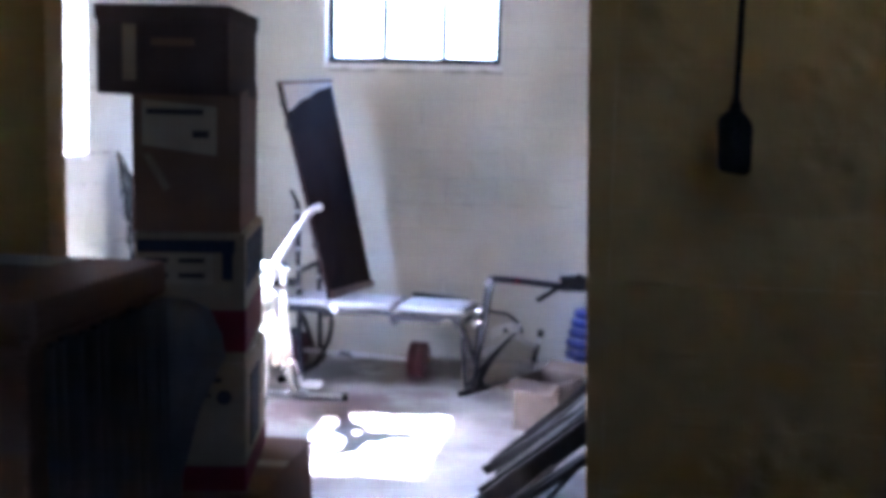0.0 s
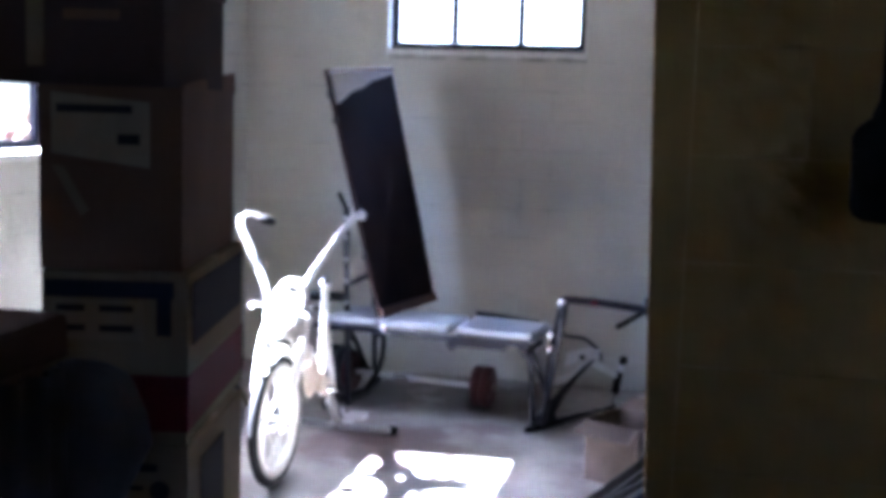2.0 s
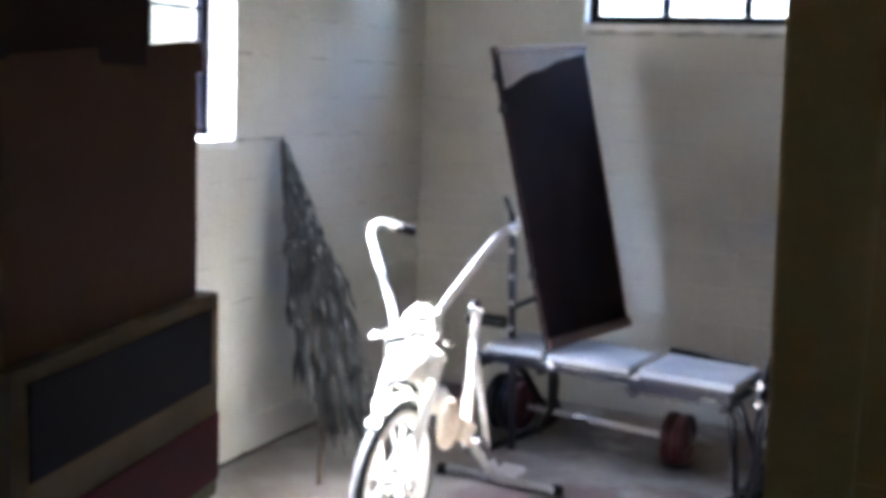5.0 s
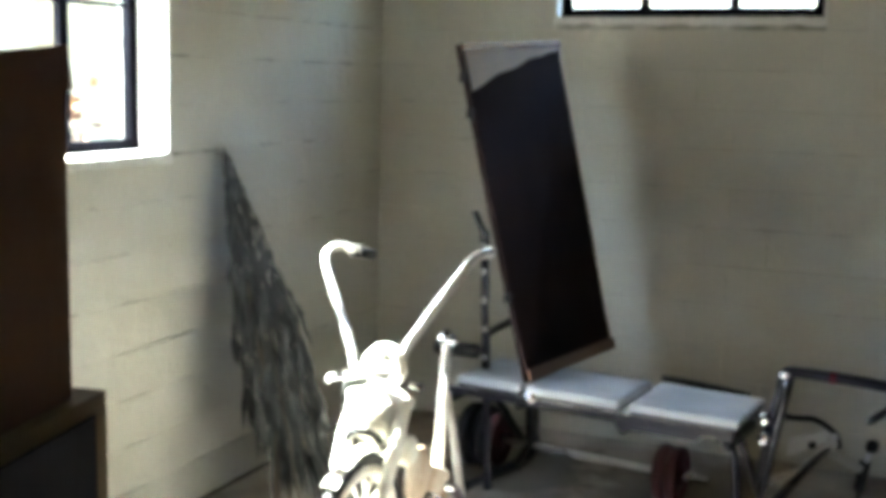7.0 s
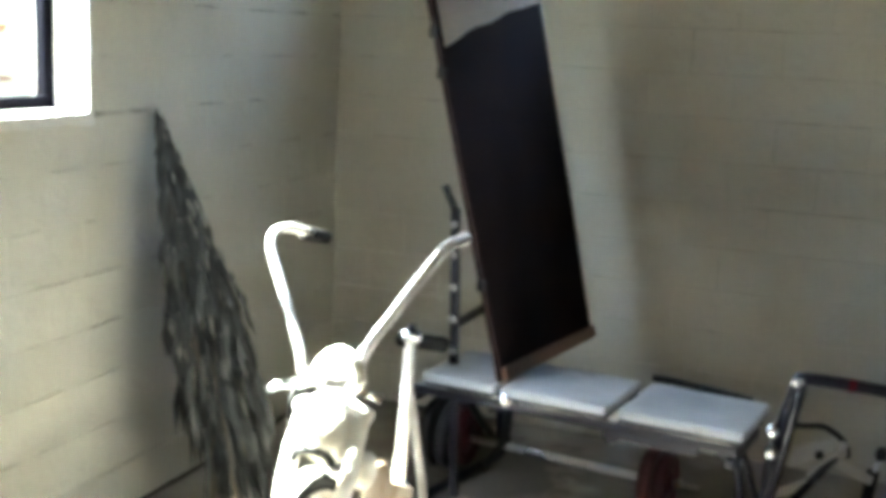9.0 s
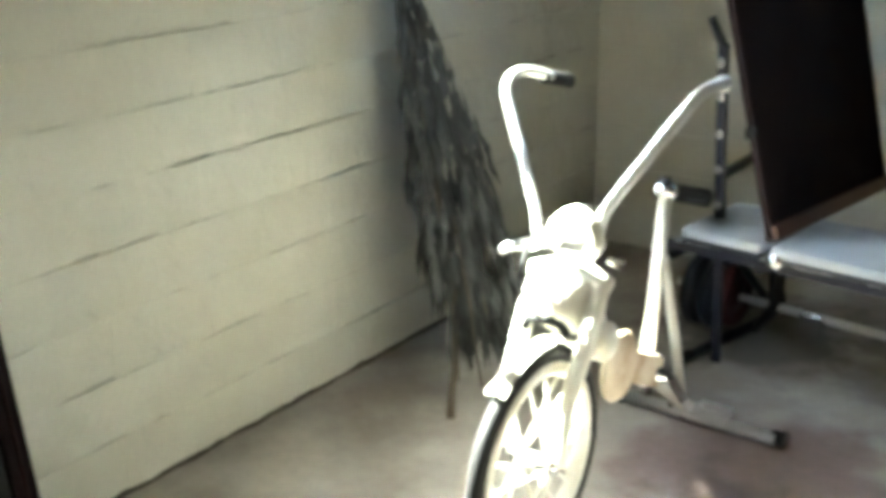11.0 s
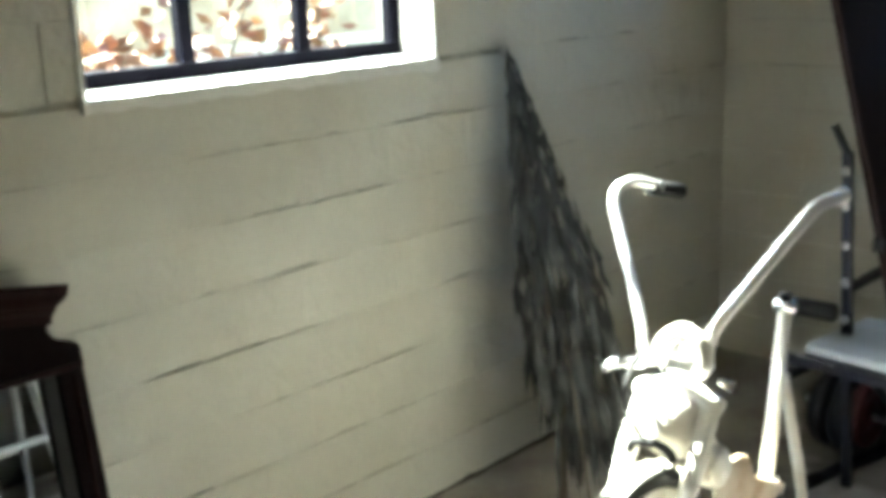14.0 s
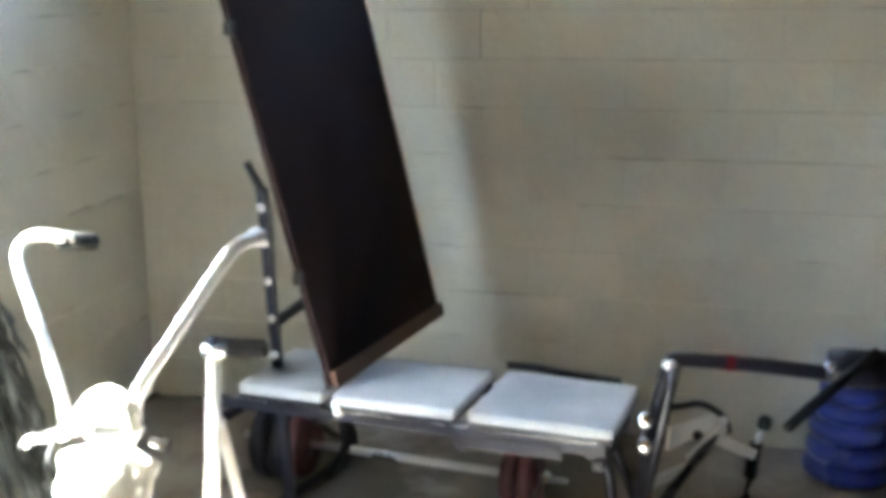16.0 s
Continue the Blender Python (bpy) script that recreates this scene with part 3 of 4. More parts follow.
def weight_bench():
    b = thing("weight_bench", (1.3, -0.95, 0), "dark tubular weight bench with grey vinyl pads, uprights and leg lift", "weight bench")
    y0, y1, z = -1.13, -0.82, 0.48
    turn = Matrix.Translation((1.43, -0.97, 0)) @ pose(0, 0, 0, 0, 0, -6) @ Matrix.Translation((-1.43, 0.97, 0))

    def turned(bm):
        bmesh.ops.transform(bm, matrix=turn, verts=bm.verts)
        return bm

    for x0, x1 in ((0.84, 1.07), (1.09, 1.405), (1.435, 1.775)):
        pad = part("pad", turned(box((x0, y0, z - 0.028), (x1, y1, z), 0.012)), PAD, b, "grey vinyl pad")
        part("welt", turned(box((x0 + 0.004, y0 - 0.003, z - 0.036), (x1 - 0.004, y1 + 0.003, z - 0.026), 0.002)), BLUEBLACK, pad)
    for y in (y0 + 0.01, y1 - 0.01):
        part("rail", turned(beam((0.78, y, z - 0.051), (1.76, y, z - 0.051), 0.026, 0.028, 0.006)), BLUEBLACK, b, "dark square-tube rail")
        # chrome sliver added for the white highlights that run along the rail
        part("rail_highlight", turned(beam((0.80, y - 0.004, z - 0.0365), (1.74, y - 0.004, z - 0.0365), 0.012, 0.004, 0.001)), CHROME, b, "thin chrome strip standing in for the rail's highlights")
    for x in (0.80, 1.42, 1.74):
        part("cross_bar", turned(beam((x, y0, z - 0.09), (x, y1, z - 0.09), 0.024, 0.024, 0.005)), BLUEBLACK, b)
    part("hinge_block", turned(box((1.40, y0 - 0.006, z - 0.085), (1.66, y0 + 0.012, z - 0.05), 0.004)), BLUEBLACK, b)
    part("pad_support", turned(tube([(1.43, -0.80, z + 0.006), (1.50, -0.795, z + 0.004), (1.72, -0.795, z - 0.01)], 0.011, 8)), BLACK, b, "", True)
    for x in (1.575, 1.652):
        part("bolt", lathe([(0.019, 0), (0.019, 0.008), (0.010, 0.014)], (x, y0 + 0.012 - 0.1 * (x - 1.43), z - 0.052), (0, -1, 0.25), 14), CHROME, b, "", True)
    # front legs
    part("leg", tube([(1.69, y0 + 0.0, z - 0.07), (1.735, y0 + 0.01, z - 0.10), (1.747, -1.08, z - 0.20), (1.745, -0.94, 0.02)], 0.0125, 10, bend=4), TUBE, b, "", True)
    part("leg", tube([(1.66, y1 - 0.02, z - 0.08), (1.72, y1 - 0.02, z - 0.16), (1.825, -0.81, 0.02)], 0.0125, 10, bend=4), TUBE, b, "", True)
    part("leg_foot", tube([(1.72, -0.97, 0.015), (1.85, -0.77, 0.015)], 0.014, 10), BLACK, b, "", True)
    # rear legs and uprights
    for y, ty in ((-0.86, -1.00), (-0.42, -0.56)):
        up = part("upright", beam((0.868, y, 0.03), (0.885, ty, 0.955), 0.026, 0.026, 0.004), BLUEBLACK, b, "dark upright with a row of chrome bolts")
        for h in (0.52, 0.62, 0.72, 0.82, 0.91):
            u = (h - 0.03) / 0.925
            part("bolt", lathe([(0.011, 0), (0.011, 0.006), (0.006, 0.010)], (0.868 + 0.017 * u, y + (ty - y) * u - 0.013, h), (0, -1, 0), 8), CHROME, up)
        part("hook", tube([(0.885, ty, 0.935), (0.882, ty - 0.003, 0.955), (0.852, ty - 0.01, 1.02)], 0.011, 8), BLACK, up, "slanted black bar hook", True)
    part("stretcher", beam((0.878, -0.93, 0.60), (0.878, -0.49, 0.60), 0.022, 0.022, 0.004), BLUEBLACK, b)
    part("foot_bar", tube([(0.775, -0.86, 0.018), (0.80, -0.74, 0.018), (0.865, -0.50, 0.03), (0.885, -0.40, 0.06), (0.86, -0.36, 0.10)], 0.016, 10, bend=4), BLUEBLACK, b, "", True)
    part("foot_cap", tube([(0.768, -0.885, 0.0185), (0.778, -0.845, 0.0185)], 0.0185, 10), BLACK, b, "black rubber cap")
    part("brace", tube([(0.872, -0.90, z - 0.09), (0.862, -0.74, 0.30), (0.845, -0.55, 0.17), (0.83, -0.40, 0.075)], 0.013, 8, bend=4), BLACK, b, "", True)
    part("brace", tube([(1.045, -1.07, z - 0.075), (1.04, -0.90, 0.37), (0.985, -0.74, 0.20), (0.862, -0.55, 0.022)], 0.0135, 8, bend=4), BLACK, b, "", True)
    part("bolt", lathe([(0.021, 0), (0.021, 0.006), (0.012, 0.012)], (1.095, -1.09, z - 0.035), (0, -1, 0.35), 12), CHROME, b, "", True)
    part("arm_rest", lathe([(0.016, 0), (0.024, 0.008), (0.024, 0.15), (0.016, 0.158)], (0.73, -1.03, 0.56), (1, 0.05, -0.02), 14), BLACK, b, "black foam roller", True)
    # leg lift
    part("lift_post", tube([(1.79, -0.88, 0.03), (1.812, -0.97, 0.36), (1.835, -1.0, 0.48), (1.858, -1.04, 0.59)], 0.016, 10, bend=3), BLUEBLACK, b, "", True)
    part("lift_post", tube([(1.775, -0.90, 0.02), (1.83, -0.99, 0.33), (1.878, -1.05, 0.60)], 0.0135, 10, bend=3), TUBE, b, "", True)
    bar = part("lift_bar", tube([(1.865, -1.06, 0.605), (1.885, -1.055, 0.617), (2.05, -1.02, 0.604), (2.21, -0.99, 0.585)], 0.017, 12, bend=3), BLUEBLACK, b, "dark blue lift bar", True)
    part("sticker", tube([(1.985, -1.033, 0.6095), (2.003, -1.0295, 0.6083)], 0.0178, 12), REDINK, bar, "small red and white sticker")
    part("cap", lathe([(0.017, 0), (0.02, 0.004), (0.02, 0.018), (0.012, 0.022)], (1.868, -1.06, 0.60), (-0.3, 0, 1), 12), CHROME, b, "", True)
    part("roller", lathe([(0.03, 0), (0.042, 0.008), (0.042, 0.13), (0.03, 0.138)], (2.20, -0.985, 0.60), (1, 0.05, 0.0), 16), BLUEBLACK, b, "dark blue foam roller", True)
    part("swing_arm", tube([(2.30, -1.00, 0.645), (2.215, -1.10, 0.60), (2.112, -1.25, 0.552)], 0.012, 10), BLACK, b, "", True)
    part("bolt", lathe([(0.012, 0), (0.012, 0.008), (0.006, 0.012)], (2.205, -1.03, 0.613), (0, -0.6, 0.8), 10), CHROME, b)
    # linkage behind the leg lift
    part("brace", tube([(1.755, -0.94, 0.05), (1.86, -0.78, 0.17), (1.975, -0.615, 0.287)], 0.013, 10), TUBE, b, "scuffed steel brace", True)
    part("brace", tube([(1.79, -0.86, 0.02), (1.85, -0.78, 0.14), (1.93, -0.67, 0.245)], 0.011, 10), BLUEBLACK, b, "", True)
    part("lift_link", tube([(1.845, -0.86, 0.43), (1.875, -0.80, 0.41), (1.93, -0.70, 0.385), (1.985, -0.61, 0.32), (2.0, -0.585, 0.27)], 0.009, 8, bend=4), BLUEBLACK, b, "", True)
    part("lift_plate", slab([(1.85, -0.72, 0.255), (1.965, -0.64, 0.30), (1.97, -0.63, 0.34), (1.855, -0.71, 0.315)], 0.012, 0.003), WHITE, b, "white-painted steel link")
    part("lift_plate", beam((1.90, -0.69, 0.225), (1.99, -0.615, 0.298), 0.014, 0.026, 0.003), WHITE, b, "white-painted steel link")
    part("lift_plate", beam((1.955, -0.61, 0.262), (2.07, -0.52, 0.185), 0.012, 0.028, 0.003), WHITE, b, "worn pale steel link")
    part("lift_plate", beam((1.79, -0.83, 0.195), (1.90, -0.71, 0.215), 0.012, 0.028, 0.003), WHITE, b, "white-painted steel link")
    part("bolt", lathe([(0.014, 0), (0.014, 0.01), (0.007, 0.015)], (1.985, -0.625, 0.315), (-0.3, -1, 0.2), 10), CHROME, b)
    part("bolt", lathe([(0.013, 0), (0.013, 0.01), (0.007, 0.015)], (1.925, -0.70, 0.30), (-0.3, -1, 0.2), 10), BLACK, b)
    part("foot_grip", tube([(2.075, -0.43, 0.185), (2.062, -0.43, 0.085)], 0.019, 12), BLACK, b, "black foam grip", True)
    part("grip_stem", tube([(2.096, -0.43, 0.255), (2.075, -0.43, 0.18), (2.055, -0.43, 0.0)], 0.009, 8), CHROME, b, "", True)
    part("grip_knob", lathe([(0.012, 0), (0.02, 0.006), (0.02, 0.03), (0.012, 0.038)], (2.090, -0.43, 0.225), (0.2, 0, 1), 12), BLACK, b, "", True)
    part("base_bar", tube([(1.80, -0.82, 0.016), (2.055, -0.43, 0.012)], 0.012, 8), TUBE, b, "", True)
    for x, h in ((1.815, 0.46), (1.815, 0.40)):
        part("knob", lathe([(0.012, 0), (0.02, 0.004), (0.02, 0.018), (0.01, 0.024)], (x, -1.03, h), (0, -1, 0.1), 12), CHROME, b, "", True)
    return b


weight_bench()


def leaning_panel():
    b = thing("folding_panel", (1.14, -0.85, 0.46), "dark brown hinged wooden panel leaning on the weight bench", "panel")
    bl, br, tr, tl = Vector((1.072, -1.05, 0.482)), Vector((1.123, -0.22, 0.432)), Vector((0.883, -0.30, 1.594)), Vector((0.800, -1.04, 1.556))
    part("board", slab([bl, br, tr, tl], 0.022, 0.002), PANEL, b)
    n = (br - bl).cross(tl - bl).normalized()
    u, v = (br - bl).normalized(), (tl - bl).normalized()
    part("edge_strip", beam(bl + n * 0.006 + v * 0.02, br + n * 0.006 + v * 0.02, 0.012, 0.04, 0.002, up=v), PANEL_EDGE, b, "reddish brown wooden edge")
    part("edge_strip", beam(tl + n * 0.004 - v * 0.01, tr + n * 0.004 - v * 0.01, 0.010, 0.02, 0.002, up=v), PANEL_EDGE, b, "reddish brown wooden edge")
    part("side_strip", beam(br - u * 0.004 - n * 0.012, tr - u * 0.004 - n * 0.012, 0.012, 0.03, 0.002, up=n), PALE_PINK, b, "pale bare edge")
    bm = bmesh.new()
    top, low = [], []
    for k in range(25):
        f = k / 24
        dip = 0.155 - 0.115 * min(1, f * 1.15) ** 0.8 + 0.004 * math.sin(f * 17)
        base = tl.lerp(tr, 0.02 + 0.95 * f) + n * 0.0015
        top.append(bm.verts.new(base - v * 0.004))
        low.append(bm.verts.new(base - v * dip))
    for k in range(24):
        bm.faces.new((low[k], low[k + 1], top[k + 1], top[k]))
    bmesh.ops.solidify(bm, geom=bm.faces[:], thickness=0.001)
    part("pale_top_band", bm, PALE_PINK, b, "paler band with a wavy lower edge along the top")
    for h in (0.25, 0.795, 0.90):
        p = bl + (tl - bl) * h
        part("hinge", box(p - Vector((0.026, 0.012, 0.016)), p + Vector((0.0, 0.008, 0.016)), 0.004), BLACK, b, "small black hinge")
    return b


leaning_panel()


def barbell():
    b = thing("barbell", (1.15, -0.45, 0), "chrome barbell with red vinyl plates resting on the floor", "barbell")
    a, c = Vector((0.60, -0.545, 0.121)), Vector((1.585, -0.635, 0.103))
    d = (c - a).normalized()
    part("bar", tube([a, c], 0.0125, 10), CHROME, b, "", True)
    for t, r in ((0.09, 0.118), (0.15, 0.118), (0.195, 0.098), (0.845, 0.100), (0.893, 0.100)):
        p = a + (c - a) * t
        part("plate", lathe([(r - 0.02, -0.023), (r - 0.004, -0.019), (r, -0.008), (r, 0.008), (r - 0.004, 0.019), (r - 0.02, 0.023), (r - 0.03, 0.014), (0.03, 0.014), (0.028, 0.022), (0.014, 0.022)], p, d, 28), BLUEBLACK if t < 0.16 else RED, b, "dark red vinyl weight plate", True)
    part("collar", lathe([(0.018, 0), (0.024, 0.004), (0.024, 0.02), (0.018, 0.024)], a + (c - a) * 0.925, d, 14), CHROME, b)
    return b


barbell()


def stacked_plates():
    """Blue vinyl weight plates piled flat by the wall, smaller ones on top."""
    z = 0.0
    for r, h, dx, dy in ((0.132, 0.062, 0.0, 0.0), (0.130, 0.062, 0.006, -0.004), (0.122, 0.060, 0.001, 0.003), (0.112, 0.056, 0.004, -0.002), (0.098, 0.054, 0.002, 0.002), (0.088, 0.050, 0.006, 0.0)):
        c = (2.345 + dx, -0.165 + dy, z)
        b = thing("weight_plate", c, "blue vinyl weight plate lying in a pile by the wall", "weight plate", "pile of blue plates")
        part("plate", lathe([(r * 0.45, 0.004), (r * 0.80, 0.0), (r * 0.93, h * 0.12), (r, h * 0.38), (r, h * 0.62), (r * 0.93, h * 0.88), (r * 0.80, h), (r * 0.55, h - 0.006), (0.028, h - 0.006)], c, (0, 0, 1), 32), BLUE, b, "", True)
        part("bush", lathe([(0.016, h - 0.010), (0.027, h - 0.008), (0.027, h - 0.002), (0.015, h - 0.001)], c, (0, 0, 1), 16), BLACK, b, "dark hole bush")
        z += h


stacked_plates()


def folded_tree():
    rnd = random.Random(5)
    foot, tip, low = Vector((0.41, -1.53, 0.0)), Vector((0.05, -1.262, 1.212)), Vector((0.50, -1.44, 0.12))
    b = thing("artificial_tree", foot, "folded dusty artificial fir tree leaning against the block wall", "artificial tree")
    part("trunk", tube([foot, Vector((0.36, -1.455, 0.35)), tip - Vector((0, 0, 0.03))], (0.012, 0.005), 8, bend=5), BARK, b, "thin bare pole")
    axis = low - tip
    d = axis.normalized()
    u = d.cross(Vector((0, 1, 0))).normalized()
    v = d.cross(u)
    bm = bmesh.new()
    for k in range(900):
        f = rnd.random() ** 0.75
        spread = 0.004 + 0.125 * min(1, f * 1.6) * (1 - max(0, f - 0.75) * 1.2)
        a = rnd.random() * 2 * math.pi
        rr = spread * (rnd.random() ** 0.5)
        p = tip + axis * (f * 0.86) + u * math.cos(a) * rr + v * math.sin(a) * rr * 0.9
        p.x = max(p.x, 0.016)
        ln = rnd.uniform(0.06, 0.17) * (0.55 + 0.6 * f)
        w = rnd.uniform(0.006, 0.014) * (0.6 + 0.5 * f)
        dr = (d + u * math.cos(a) * rnd.uniform(-0.1, 0.4) + v * math.sin(a) * rnd.uniform(-0.1, 0.4) + Vector((0, 0, -0.35))).normalized()
        q = p + dr * ln
        q.x, q.z = max(q.x, 0.008), max(q.z, 0.03)
        s = dr.orthogonal().normalized()
        s.rotate(Matrix.Rotation(rnd.random() * 6.28, 3, dr))
        o = dr.cross(s)
        mid = p.lerp(q, 0.5)
        mid.x = max(mid.x, 0.02)
        vs = [bm.verts.new(x) for x in (p, mid + s * w, mid + o * w * 0.5, mid - s * w, mid - o * w * 0.5, q)]
        for i, j in ((1, 2), (2, 3), (3, 4), (4, 1)):
            bm.faces.new((vs[0], vs[i], vs[j]))
            bm.faces.new((vs[5], vs[j], vs[i]))
    tagged(part("needle_foliage", bm, NEEDLE, b, "drooping grey-green needle tufts"), kind="stuff")
    bm = bmesh.new()
    for k in range(16):
        a = rnd.random() * 6.28
        p = tip + axis * rnd.uniform(0.6, 0.85) + u * math.cos(a) * 0.06 + v * math.sin(a) * 0.06
        q = p + d * rnd.uniform(0.12, 0.3) + u * math.cos(a) * 0.05 + v * math.sin(a) * 0.05
        q.z = max(q.z, 0.02)
        p.x, q.x = max(p.x, 0.02), max(q.x, 0.015)
        tube([p, q], 0.003, 5, bm)
    tagged(part("branch_wire", bm, BARK, b, "bare brown branch wires"), kind="stuff")
    return b


folded_tree()


def mirror():
    b = thing("dresser_mirror", (0.04, -3.0, 0), "dark mahogany dresser mirror with moulded cornice standing against the wall", "mirror")
    y0, y1 = -3.435, -2.588
    part("stile", box((0.01, y1 - 0.055, 0), (0.055, y1, 0.70), 0.006), MAHOGANY, b)
    part("stile", box((0.01, y0, 0), (0.055, y0 + 0.055, 0.70), 0.006), MAHOGANY, b)
    part("bottom_rail", box((0.012, y0 + 0.055, 0), (0.052, y1 - 0.055, 0.05), 0.005), MAHOGANY, b)
    # raked pediment: straight lower edge, mouldings rising to the middle
    mid = (y0 + y1) / 2
    ear = [(0.0, 0.700), (0.0, 0.738), (0.006, 0.748), (0.018, 0.756), (0.036, 0.761), (0.050, 0.768), (0.058, 0.780), (0.060, 0.797)]
    face = [(y1 - u, h) for u, h in ear] + [(mid, 0.862)] + [(y0 + u, h) for u, h in ear[::-1]]
    bm = bmesh.new()
    f0 = [bm.verts.new((0.054, y, h)) for y, h in face]
    f1 = [bm.verts.new((0.012, y, h)) for y, h in face]
    bm.faces.new(f0)
    bm.faces.new(f1[::-1])
    for k in range(len(face)):
        bm.faces.new((f0[(k + 1) % len(face)], f0[k], f1[k], f1[(k + 1) % len(face)]))
    bmesh.ops.recalc_face_normals(bm, faces=bm.faces)
    part("head_board", bm, MAHOGANY, b, "dark shaped head board with curved ears")
    part("bead", tube([(0.056, y0 + 0.05, 0.706), (0.056, y1 - 0.004, 0.706)], 0.006, 8), MAHOGANY_RED, b, "reddish worn bead", True)
    # the dark recess between glass and stile, modelled as black strips
    for y in (y0 + 0.055, y1 - 0.085):
        part("recess_shade", box((0.030, y, 0.05), (0.046, y + 0.03, 0.70), 0.003), BLACK, b, "black strip standing in for the dark recess beside the glass")
    for y in (y0 + 0.02, y1 - 0.026):
        part("flute", tube([(0.055, y, 0.02), (0.055, y, 0.69)], 0.005, 8), MAHOGANY_RED, b, "", True)
    for ya, yb in ((y1 - 0.05, mid), (y0 + 0.05, mid)):
        sg = 1 if ya > yb else -1
        # one moulded length: an ogee section swept up the slope
        sect = [(0.010, 0.793), (0.050, 0.793), (0.056, 0.800), (0.058, 0.812), (0.066, 0.818), (0.070, 0.828), (0.082, 0.836), (0.094, 0.848), (0.098, 0.858), (0.098, 0.868), (0.010, 0.868)]
        bm = bmesh.new()
        a = [bm.verts.new((x, ya + sg * (x - 0.05) * 0.55, h)) for x, h in sect]
        c = [bm.verts.new((x, yb, h + 0.065)) for x, h in sect]
        for k in range(len(sect)):
            bm.faces.new((a[k], a[(k + 1) % len(sect)], c[(k + 1) % len(sect)], c[k]))
        bm.faces.new(a)
        bm.faces.new(c[::-1])
        bmesh.ops.recalc_face_normals(bm, faces=bm.faces)
        part("cornice", bm, MAHOGANY_RED, b, "moulded raking cornice")
    part("glass", slab([(0.035, y0 + 0.04, 0.04), (0.035, y1 - 0.04, 0.04), (0.035, y1 - 0.04, 0.73), (0.035, y0 + 0.04, 0.73)], 0.006), MIRROR, b, "silvered mirror glass")
    b.location, b.rotation_euler.y = (0.165, -3.0, 0.004), radians(-9)
    return b


mirror()


# ---- boxes in the doorway ----
def carton(at, size, turn, mat, label, bands=(), flaps=True):
    """A closed carton: at: its base's front right corner; bands: (z from, z to, material, name) printed round the front and right side."""
    x, y, z = at
    w, d, h = size
    b = thing("cardboard_box", (x, y, z), label, "box", "stacked boxes")
    ob = part("carton", box((x - w, y, z), (x, y + d, z + h), 0.002), mat, b)
    for z0, z1, m, nm in bands:
        part(nm, box((x - w - 0.0015, y - 0.002, z + z0), (x + 0.002, y + d + 0.0015, z + z1)), m, b)
    if flaps:
        part("flap_seam", box((x - w + 0.004, y + d / 2 - 0.025, z + h), (x - 0.004, y + d / 2 + 0.025, z + h + 0.0012)), CARD_PALE, b, "strip of packing tape")
    b.rotation_euler.z = radians(turn)
    return b


